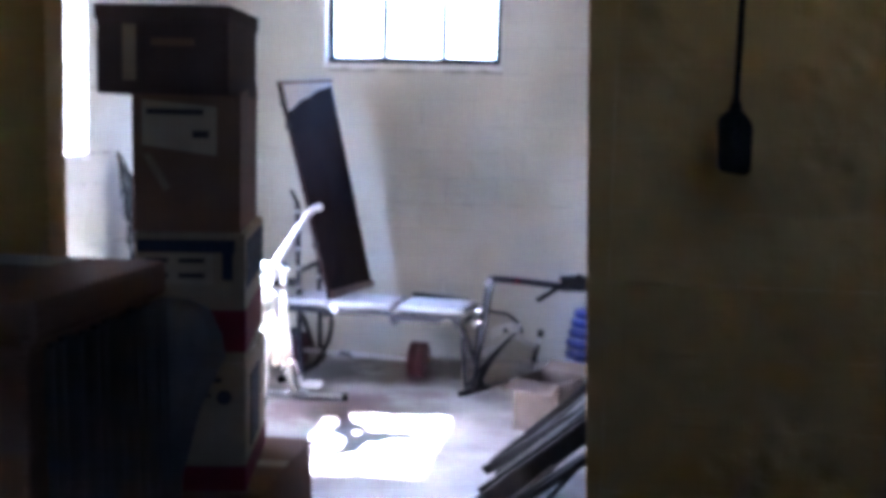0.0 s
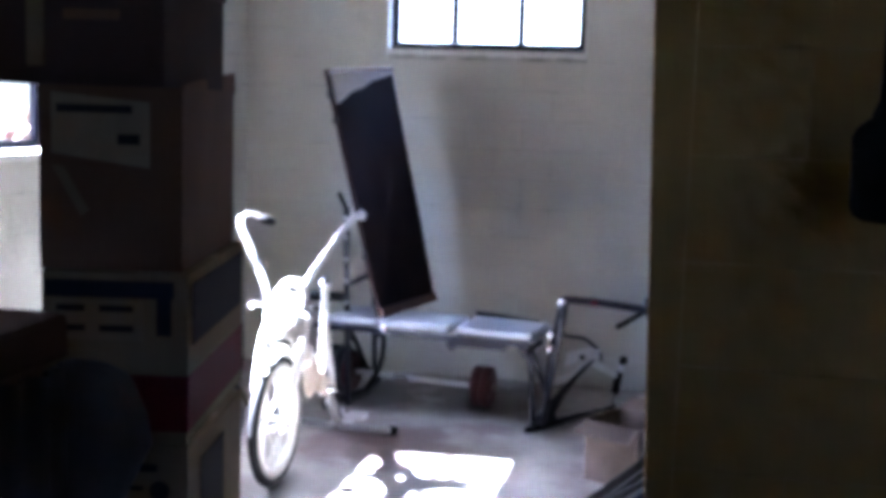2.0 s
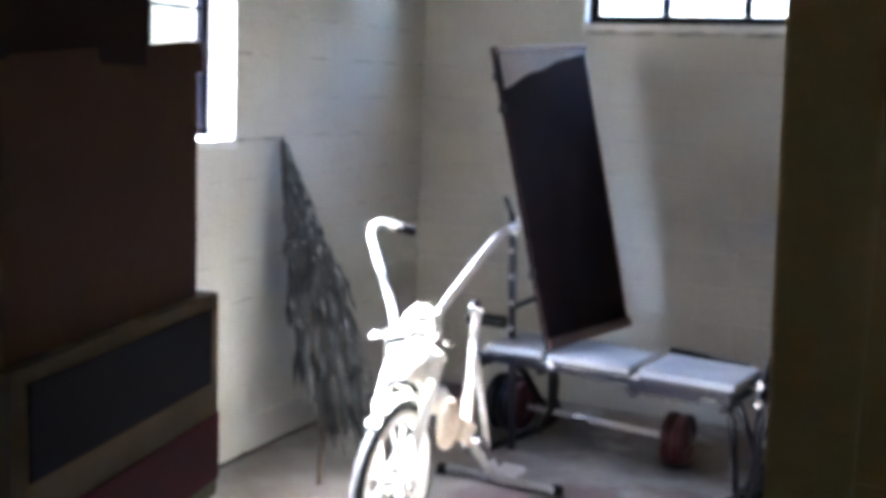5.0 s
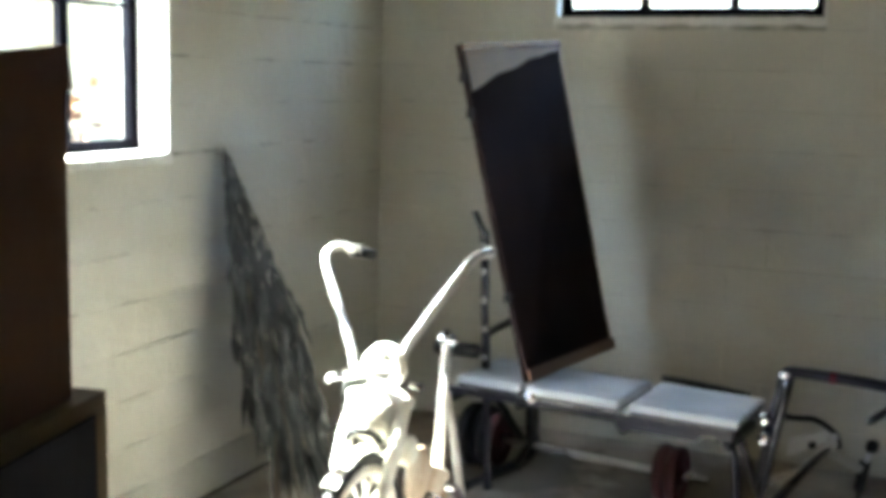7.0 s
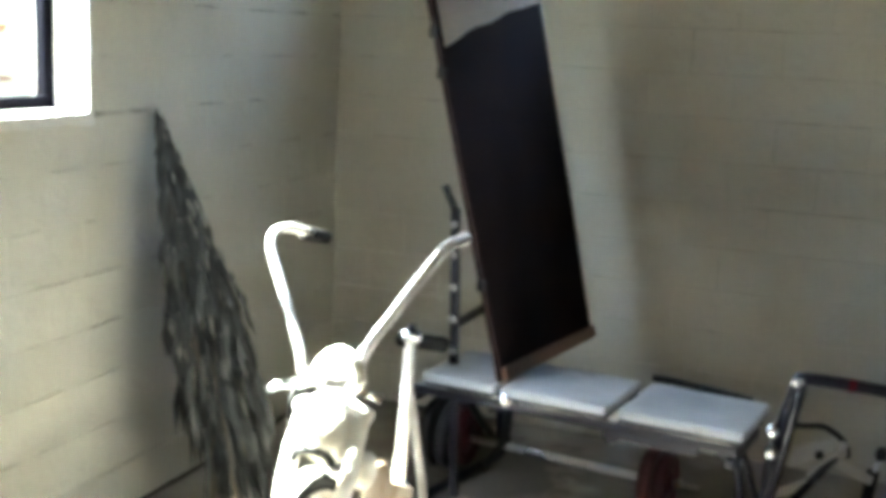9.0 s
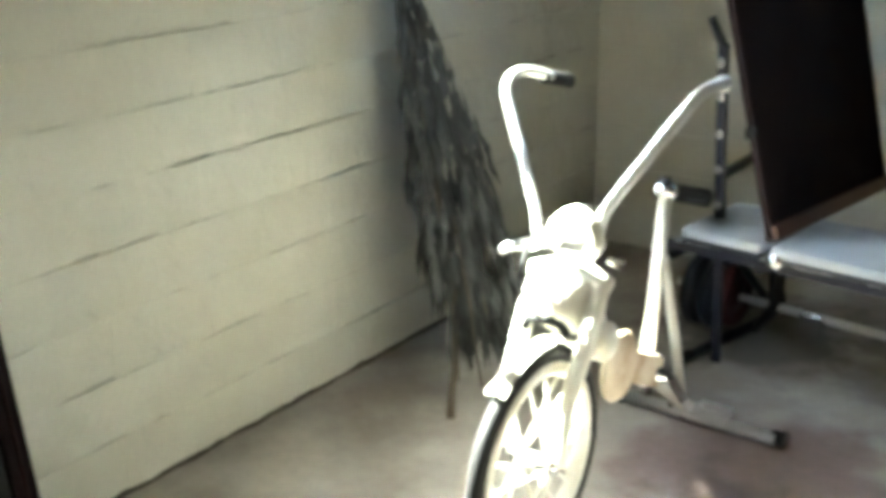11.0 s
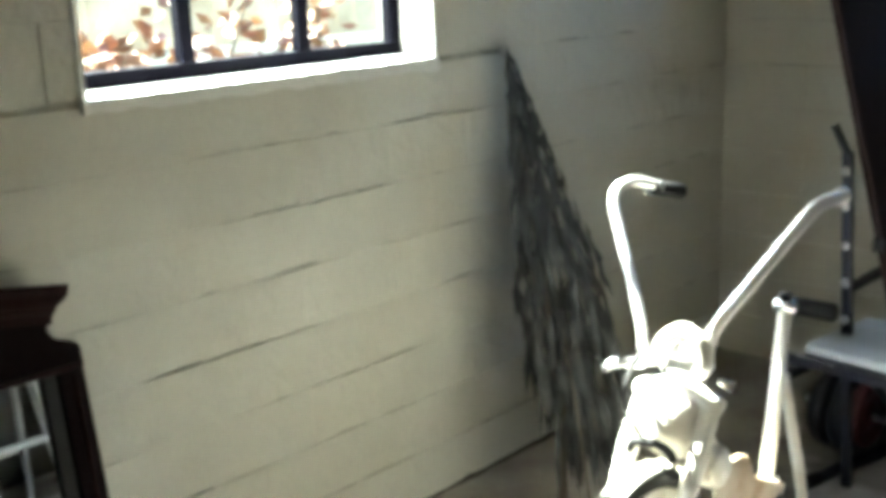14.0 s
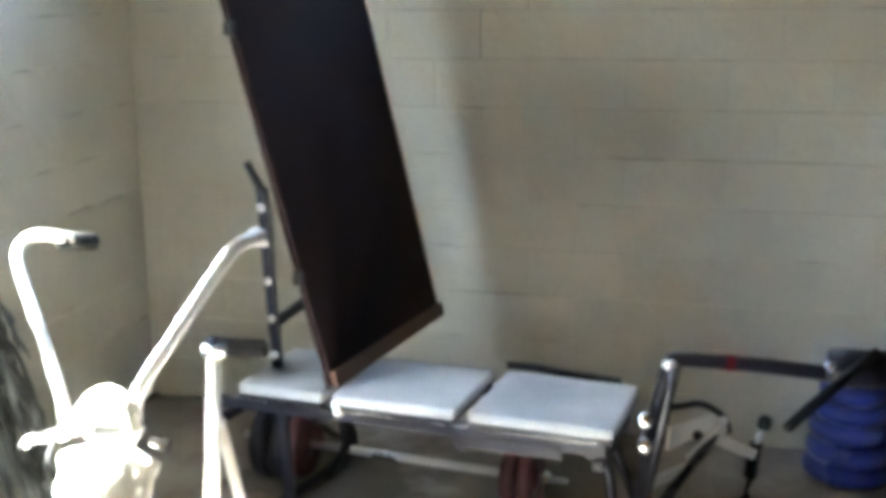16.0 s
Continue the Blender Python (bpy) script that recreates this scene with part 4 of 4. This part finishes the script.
def stack():
    yf = -4.03
    b = carton((1.60, -4.05, 0.0), (0.50, 0.50, 0.485), 0, CARD, "brown cardboard box at the bottom of the stack")
    b = carton((1.556, yf, 0.487), (0.255, 0.42, 0.31), 10, PAPER, "cream carton with a red band and round print", ((0.0, 0.06, REDINK, "red_band"),))
    part("print_bar", box((1.41, yf - 0.004, 0.75), (1.50, yf - 0.0005, 0.763)), INK, b)
    part("print_bar", box((1.43, yf - 0.004, 0.715), (1.475, yf - 0.0005, 0.723)), INK, b)
    part("round_print", lathe([(0.018, 0), (0.018, 0.002)], (1.505, yf - 0.0005, 0.715), (0, -1, 0), 20), INK, b, "round dark print")
    part("side_print", box((1.5565, -3.95, 0.575), (1.560, -3.78, 0.755)), INK, b)
    b = carton((1.554, yf, 0.799), (0.255, 0.51, 0.305), 12, PAPER, "cream carton with navy and red printed bands", ((0.025, 0.125, REDINK, "red_band"),))
    part("navy_panel", box((1.305, yf - 0.004, 1.06), (1.53, yf - 0.0005, 1.09)), NAVYINK, b)
    part("navy_panel", box((1.50, yf - 0.004, 0.995), (1.525, yf - 0.0005, 1.06)), NAVYINK, b)
    part("side_panel", box((1.5545, -4.0, 0.975), (1.558, -3.55, 1.085)), NAVYINK, b)
    part("paper_label", box((1.318, yf - 0.0035, 0.985), (1.478, yf - 0.0006, 1.056)), LABEL, b, "cream paper label")
    for z in (1.035, 1.0):
        part("print_bar", box((1.325, yf - 0.004, z), (1.375, yf - 0.0005, z + 0.012)), INK, b)
        part("print_bar", box((1.40, yf - 0.004, z), (1.46, yf - 0.0005, z + 0.012)), INK, b)
    b = carton((1.540, yf + 0.005, 1.106), (0.247, 0.455, 0.318), 12, CARD, "brown cardboard box with a torn shipping label", (), False)
    part("lifted_flap", slab([(1.539, yf + 0.012, 1.420), (1.541, yf + 0.475, 1.420), (1.540, yf + 0.465, 1.464), (1.539, yf + 0.03, 1.430)], 0.004), CARD, b, "lifted cardboard flap")
    lb = part("shipping_label", slab([(1.315, yf + 0.002, 1.308), (1.485, yf + 0.002, 1.285), (1.485, yf + 0.002, 1.398), (1.315, yf + 0.002, 1.412)], 0.001), LABEL, b, "cream paper label")
    part("print_bar", box((1.325, yf - 0.001, 1.378), (1.455, yf + 0.0015, 1.392)), INK, lb)
    part("print_bar", box((1.43, yf - 0.001, 1.325), (1.468, yf + 0.0015, 1.343)), INK, lb)
    part("tape_strip", slab([(1.315, yf + 0.002, 1.287), (1.365, yf + 0.002, 1.20), (1.38, yf + 0.002, 1.21), (1.335, yf + 0.002, 1.287)], 0.001), PAPER, b, "strip of yellowed tape")
    b = carton((1.518, -4.05, 1.4242), (0.305, 0.31, 0.195), 5, CARD_DARK, "dark storage box on top of the stack", (), False)
    part("tape_strip", box((1.274, -4.0525, 1.455), (1.304, -4.0502, 1.582)), PAPER, b, "strip of yellowed tape")
    part("print_bar", box((1.34, -4.0525, 1.535), (1.44, -4.0502, 1.552)), CARD, b)
    part("lid", box((1.208, -4.056, 1.5905), (1.523, -3.734, 1.6275), 0.006), CARD_DARK, b)


stack()


def trunk():
    b = thing("storage_trunk", (1.2, -4.75, 0), "dark storage trunk covered by a pleated cloth", "trunk")
    part("body", box((0.92, -5.02, 0.0), (1.46, -4.46, 0.985), 0.012), CARD, b)
    part("lid", box((0.90, -5.04, 0.985), (1.49, -4.44, 1.06), 0.014), CARD, b, "dark lid with worn edges")
    bm = bmesh.new()
    rows = []
    for k in range(61):
        s = k / 60
        y = -5.045 + 0.60 * s
        x = 1.497 + 0.012 * math.sin(s * 62) + 0.006 * math.sin(s * 23 + 1)
        rows.append([bm.verts.new((x + g * (0.5 + 0.5 * math.sin(s * 40 + 2)), y, z)) for z, g in ((0.98, 0.0), (0.7, 0.008), (0.45, 0.016), (0.20, 0.02), (0.01, 0.024))])
    for p, q in zip(rows, rows[1:]):
        for j in range(4):
            bm.faces.new((p[j], q[j], q[j + 1], p[j + 1]))
    bmesh.ops.solidify(bm, geom=bm.faces[:], thickness=0.004)
    part("pleated_cloth", bm, CLOTH, b, "dark pleated cloth", True)
    part("lid_patch", slab([(1.02, -4.62, 1.0615), (1.30, -4.62, 1.0615), (1.31, -4.47, 1.0615), (1.05, -4.46, 1.0615)], 0.002), CARD_PALE, b, "paler patch on the lid")
    b.location += Vector((-0.06, 0.235, 0))


trunk()


def sack():
    b = thing("dark_sack", (1.385, -4.155, 0), "tall crumpled black cloth sack standing before the boxes", "sack")
    c = Vector((1.385, -4.155, 0))
    prof = [(0.040, 0.0), (0.055, 0.015), (0.052, 0.15), (0.056, 0.35), (0.060, 0.55), (0.082, 0.72), (0.104, 0.82), (0.100, 0.89), (0.076, 0.94), (0.040, 0.962), (0.012, 0.968)]
    bm = lathe(prof, c, (0, 0, 1), 36)
    for v in bm.verts:
        w = v.co - Vector((c.x, c.y, v.co.z))
        if w.length > 0.015:
            v.co += w * (0.16 * noise.noise(v.co * 8) + 0.05 * math.sin(math.atan2(w.y, w.x) * 9 + v.co.z * 6))
        v.co.z = max(0.0, v.co.z + (0.02 * noise.noise(v.co * 14) if v.co.z > 0.1 else 0))
        v.co.y = c.y + (v.co.y - c.y) * 0.6
        v.co.x += 0.045 * min(max((v.co.z - 0.60) / 0.2, 0.0), 1.0)
    part("sack_body", bm, CLOTH, b, "", True)


sack()


def wood_heap():
    """Old boards leaning on a crate, and a small carton beyond."""
    rnd = random.Random(9)
    c = thing("wooden_crate", (2.62, -2.55, 0), "dark wooden crate holding up old boards", "crate")
    part("crate_body", box((2.47, -2.95, 0.0), (2.92, -2.20, 0.40), 0.008), DARKWOOD, c)
    for k in range(4):
        part("slat", box((2.452, -2.94, 0.012 + k * 0.10), (2.469, -2.21, 0.085 + k * 0.10), 0.003), DARKWOOD, c)
    for k in range(20):
        y = -3.02 + k * 0.043
        lo = Vector((1.955 + 0.05 * rnd.random() + 0.03 * (k % 3) + (0.16 if k % 7 == 5 else 0), y + 0.10, 0.013 + 0.012 * (k % 2)))
        hi = Vector((2.45, y + rnd.uniform(-0.22, 0.06), 0.425 + 0.014 * (k % 5)))
        b = thing("old_board", lo, "weathered dark board leaning on a crate", "board", "leaning boards")
        w, th = rnd.uniform(0.028, 0.070), rnd.choice((0.012, 0.016, 0.022))
        bm = beam(lo, lo + (hi - lo) * rnd.uniform(1.15, 1.6), w, th, 0.002, up=(0, 1, 0) if k % 3 == 0 else (-1, 0, 1))
        dirn = (hi - lo).normalized()
        cut = rnd.uniform(-0.9, 0.9)
        side = dirn.cross(Vector((0, 1, 0) if k % 3 == 0 else (-1, 0, 1))).normalized()
        for v in bm.verts:
            r = v.co - lo
            if r.dot(dirn) < 0.02:
                v.co += dirn * (max(0.0, r.dot(side) * cut) + 0.35 * abs(r.dot(side)) * (k % 2))
            v.co += side * 0.006 * math.sin(r.dot(dirn) * 7 + k)
        part("plank", bm, PALEWOOD if k % 6 == 2 else DARKWOOD, b)
    for k, (p, q) in enumerate((((2.03, -2.30, 0.02), (2.52, -2.62, 0.50)), ((2.10, -2.05, 0.01), (2.60, -2.55, 0.52)), ((2.08, -2.75, 0.01), (2.50, -2.9, 0.56)))):
        b = thing("old_stick", p, "thin weathered stick leaning on old boards", "stick", "leaning boards")
        part("stick", tube([p, Vector(p).lerp(Vector(q), 0.5) + Vector((0, 0.01, 0.012)), q], (0.012, 0.008), 7, bend=3), PALEWOOD if k == 0 else DARKWOOD, b, "", True)
    b = thing("cardboard_box", (2.20, -1.48, 0), "small open brown cardboard box on the floor", "box")
    for lo, hi in (((2.07, -1.60, 0.0), (2.30, -1.595, 0.235)), ((2.07, -1.365, 0.0), (2.30, -1.36, 0.235)), ((2.07, -1.595, 0.0), (2.075, -1.365, 0.235)), ((2.295, -1.595, 0.0), (2.30, -1.365, 0.235))):
        part("side", box(lo, hi), CARD_WORN, b)
    part("bottom", box((2.075, -1.595, 0.0), (2.295, -1.365, 0.006)), CARD_WORN, b)
    part("flap", slab([(2.07, -1.598, 0.235), (2.30, -1.598, 0.235), (2.31, -1.69, 0.20), (2.06, -1.69, 0.20)], 0.004), CARD_WORN, b)
    part("flap", slab([(2.07, -1.362, 0.235), (2.07, -1.598, 0.235), (2.03, -1.60, 0.19), (2.03, -1.36, 0.20)], 0.004), CARD_WORN, b)
    part("flap", slab([(2.30, -1.36, 0.235), (2.07, -1.36, 0.235), (2.08, -1.29, 0.275), (2.29, -1.29, 0.275)], 0.004), CARD_WORN, b)
    b.rotation_euler.z = radians(-28)


wood_heap()


def cord_switch():
    x, y, z = 2.598, -4.55, 1.298
    b = thing("pendant_switch", (x, y, z), "black pendant switch box hanging on a cord from the ceiling", "switch box")
    case = [(-0.027, 0.008), (-0.022, 0.001), (0.022, -0.004), (0.029, 0.002), (0.030, 0.082), (0.022, 0.096), (0.008, 0.112), (-0.010, 0.112), (-0.022, 0.101), (-0.030, 0.094)]
    bm = bmesh.new()
    f0 = [bm.verts.new((x + u, y - 0.02, z + h)) for u, h in case]
    f1 = [bm.verts.new((x + u, y + 0.02, z + h)) for u, h in case]
    bm.faces.new(f0)
    bm.faces.new(f1[::-1])
    for k in range(len(case)):
        bm.faces.new((f0[(k + 1) % len(case)], f0[k], f1[k], f1[(k + 1) % len(case)]))
    bmesh.ops.bevel(bm, geom=bm.edges[:], offset=0.004, segments=2, affect="EDGES")
    part("case", bm, MATTBLACK, b)
    part("toggle", box((x - 0.006, y - 0.030, z + 0.045), (x + 0.006, y - 0.018, z + 0.075), 0.003), MATTBLACK, b, "black toggle")
    part("cord", tube([(x, y, z + 0.12), (x + 0.002, y, 1.7), (x, y, TOP)], 0.006, 8, bend=4), MATTBLACK, b, "", True)
    part("cord_grip", lathe([(0.013, 0), (0.011, 0.008), (0.007, 0.018)], (x, y, z + 0.110), (0, 0, 1), 12), MATTBLACK, b)
    part("ceiling_hook", lathe([(0.02, 0), (0.02, 0.008), (0.008, 0.014)], (x, y, TOP), (0, 0, -1), 12), GREYPIPE, b)


cord_switch()


def white_frame():
    """A small white step ladder that shows in the mirror."""
    b = thing("step_ladder", (2.5, -1.76, 0), "small white-painted wooden step ladder standing on the floor", "step ladder")
    for y in (-1.85, -1.55):
        part("rail", beam((2.42, y, 0.0), (2.56, y, 0.95), 0.034, 0.066, 0.003, up=(1, 0, 0)), WHITE, b)
        part("back_leg", beam((2.84, y, 0.0), (2.60, y, 0.93), 0.022, 0.032, 0.003, up=(1, 0, 0)), WHITE, b)
    for h in (0.085, 0.33, 0.58):
        x = 2.42 + 0.14 * h / 0.95
        part("step", box((x - 0.045, -1.832, h), (x + 0.06, -1.568, h + 0.022), 0.004), WHITE, b)
        part("bolt", lathe([(0.012, 0), (0.012, 0.008), (0.006, 0.014)], (x, -1.532, h + 0.01), (0, 1, 0), 10), CHROME, b)
    part("top_step", box((2.50, -1.875, 0.945), (2.68, -1.525, 0.97), 0.004), WHITE, b)
    part("spreader", beam((2.80, -1.83, 0.30), (2.80, -1.57, 0.30), 0.02, 0.03), WHITE, b)


def metal_bin():
    c = (2.49, -2.06, 0)
    b = thing("waste_bin", c, "small dark metal bin with a shiny knob beside the ladder", "bin")
    part("body", lathe([(0.085, 0.0), (0.092, 0.006), (0.102, 0.14), (0.110, 0.275), (0.114, 0.28), (0.114, 0.288), (0.106, 0.288)], c, (0, 0, 1), 32), BLUEBLACK, b, "", True)
    part("lid", lathe([(0.116, 0.286), (0.117, 0.30), (0.10, 0.318), (0.05, 0.328)], c, (0, 0, 1), 32), TUBE, b, "", True)
    part("knob", lathe([(0.006, 0), (0.006, 0.012), (0.013, 0.018), (0.013, 0.028), (0.007, 0.034)], (2.395, -2.075, 0.12), (-1, -0.1, 0), 14), CHROME, b, "chrome knob", True)


metal_bin()
white_frame()


def shrub(at, seed, n, spread):
    rnd = random.Random(seed)
    b = thing("shrub", at, "low red-leaved shrub growing outside the window", "shrub", "shrubs outside the window")
    o = Vector(at)
    bm = bmesh.new()
    tips = []
    for k in range(9):
        q = o + Vector((rnd.uniform(-0.12, 0.12), rnd.uniform(-spread, spread), rnd.choice((0.16, 0.19, 0.21, 0.25, 0.36))))
        tube([o + Vector((0, rnd.uniform(-0.04, 0.04), 0)), o.lerp(q, 0.5) + Vector((0.02, 0, 0.03)), q], (0.006, 0.002), 5, bm)
        tips.append(q)
    part("stems", bm, BARK, b)
    bm = bmesh.new()
    for k in range(n):
        q = o.lerp(rnd.choice(tips), rnd.uniform(0.3, 1.05)) + Vector((rnd.gauss(0, 0.03), rnd.gauss(0, 0.04), rnd.gauss(0, 0.025)))
        q.z = max(q.z, at[2] + 0.02)
        a = Vector((rnd.gauss(0, 1), rnd.gauss(0, 1), rnd.gauss(0, 0.6))).normalized()
        s = a.orthogonal().normalized()
        ln, w = rnd.uniform(0.03, 0.065), rnd.uniform(0.010, 0.022)
        m = q + a * ln * 0.5 + a.cross(s) * 0.004
        vs = [bm.verts.new(x) for x in (q, m + s * w, q + a * ln, m - s * w)]
        bm.faces.new(vs)
    tagged(part("leaves", bm, LEAF, b), kind="stuff")


shrub((-0.34, -2.30, 1.02), 1, 300, 0.24)
shrub((-0.36, -1.95, 1.02), 2, 300, 0.24)
shrub((-0.32, -1.64, 1.02), 3, 220, 0.18)


# ---- wall blocks, laid in running bond ----
COURSE, LENGTH = 0.15, 0.30
BLOCKS = {}


def block_mesh(w, h, mat, gap, variant):
    """A block's face with worn edges, its face towards -y; where the bed is not filled with paint its lower edge draws back by up to gap."""
    key = (round(w, 3), round(h, 3), mat.name, gap, variant)
    if key not in BLOCKS:
        c, d = (0.0012 if gap > 0.001 else 0.0003), 0.009
        n = max(3, int(w / 0.028))
        vs, fs = [], []
        for k in range(n + 1):
            u = w * k / n
            s = noise.noise((u * 7.0, variant * 3.7, 1.3)) + 0.6 * noise.noise((u * 24.0, variant * 5.1, 8.2))
            s = min(max(s * 2.4 - 0.12, 0.0), 1.0)
            lo = 0.0003 + gap * s
            hi = h - 0.0002 - 0.7 * gap * max(0.0, noise.noise((u * 15.0, variant * 2.3, 4.4)))
            i = min(max(u, 0.0004), w - 0.0004)
            vs += [(u, d, lo), (u, c, lo), (i, 0, lo + c), (i, 0, hi - c), (u, c, hi), (u, d, hi)]
        for k in range(n):
            a, b = 6 * k, 6 * k + 6
            for j in range(5):
                fs.append((a + j, b + j, b + j + 1, a + j + 1))
        fs.append((0, 1, 2, 3, 4, 5)[::-1])
        fs.append(tuple(6 * n + j for j in range(6)))
        me = bpy.data.meshes.new("block")
        me.from_pydata(vs, [], fs)
        me.materials.append(mat)
        BLOCKS[key] = me
    return BLOCKS[key]


def lay(wall, u_from, u_to, hole, place, mat, seed, shift=0.0, gap=0.003, drop=0.0, cracks=()):
    """Lays the blocks of a wall from u_from to u_to round a hole; place(u, z, out): the pose of a block there; cracks: (course, u) of open head joints."""
    rnd = random.Random(seed)
    for k in range(16):
        z0, z1 = k * COURSE - drop, min((k + 1) * COURSE - drop, TOP)
        spans = [(u_from, u_to)]
        if hole and z1 > hole[2] + 0.02 and z0 < hole[3] - 0.02:
            spans = [(u_from, hole[0]), (hole[1], u_to)]
        for a, b in spans:
            start = math.floor((a - shift) / LENGTH) * LENGTH + shift + (LENGTH / 2 if k % 2 else 0)
            cuts = [a] + [c for c in (start + i * LENGTH for i in range(-1, int((b - a) / LENGTH) + 3)) if a + 0.06 < c < b - 0.06] + [b]
            for p, q in zip(cuts, cuts[1:]):
                zz1 = z1
                if hole and p < hole[1] and q > hole[0] and z0 < hole[2] < z1:
                    zz1 = hole[2] - 0.002
                head = rnd.choice((0.0, 0.0, 0.0001, 0.0002, 0.0007))
                if gap < 0.001:
                    head = 0.0
                if any(k == n and abs(p - u) < 0.03 for n, u in cracks):
                    head = 0.003
                ob = new("block", block_mesh(q - p - head, zz1 - z0, mat, gap, rnd.randrange(9)))
                ob.parent = wall
                ob.matrix_basis = place(p + head, z0, rnd.uniform(-0.0003, 0.0003))


lay(wall_north, 0.0, 3.0, BW, lambda u, z, o: pose(u, o, z), WALL, 1, gap=0.0026)
lay(wall_west, -3.75, 0.0, LW, lambda u, z, o: Matrix.Translation((-o, u, z)) @ pose(0, 0, 0, 0, 0, 90), WALL, 2, 0.135, 0.0068, 0.005, ((8, -2.565), (7, -2.715)))
lay(wall_partition, DOOR[1] + 0.037, 3.5, None, lambda u, z, o: pose(u, PY[0] + o, z), TAN, 3, gap=0.0008)
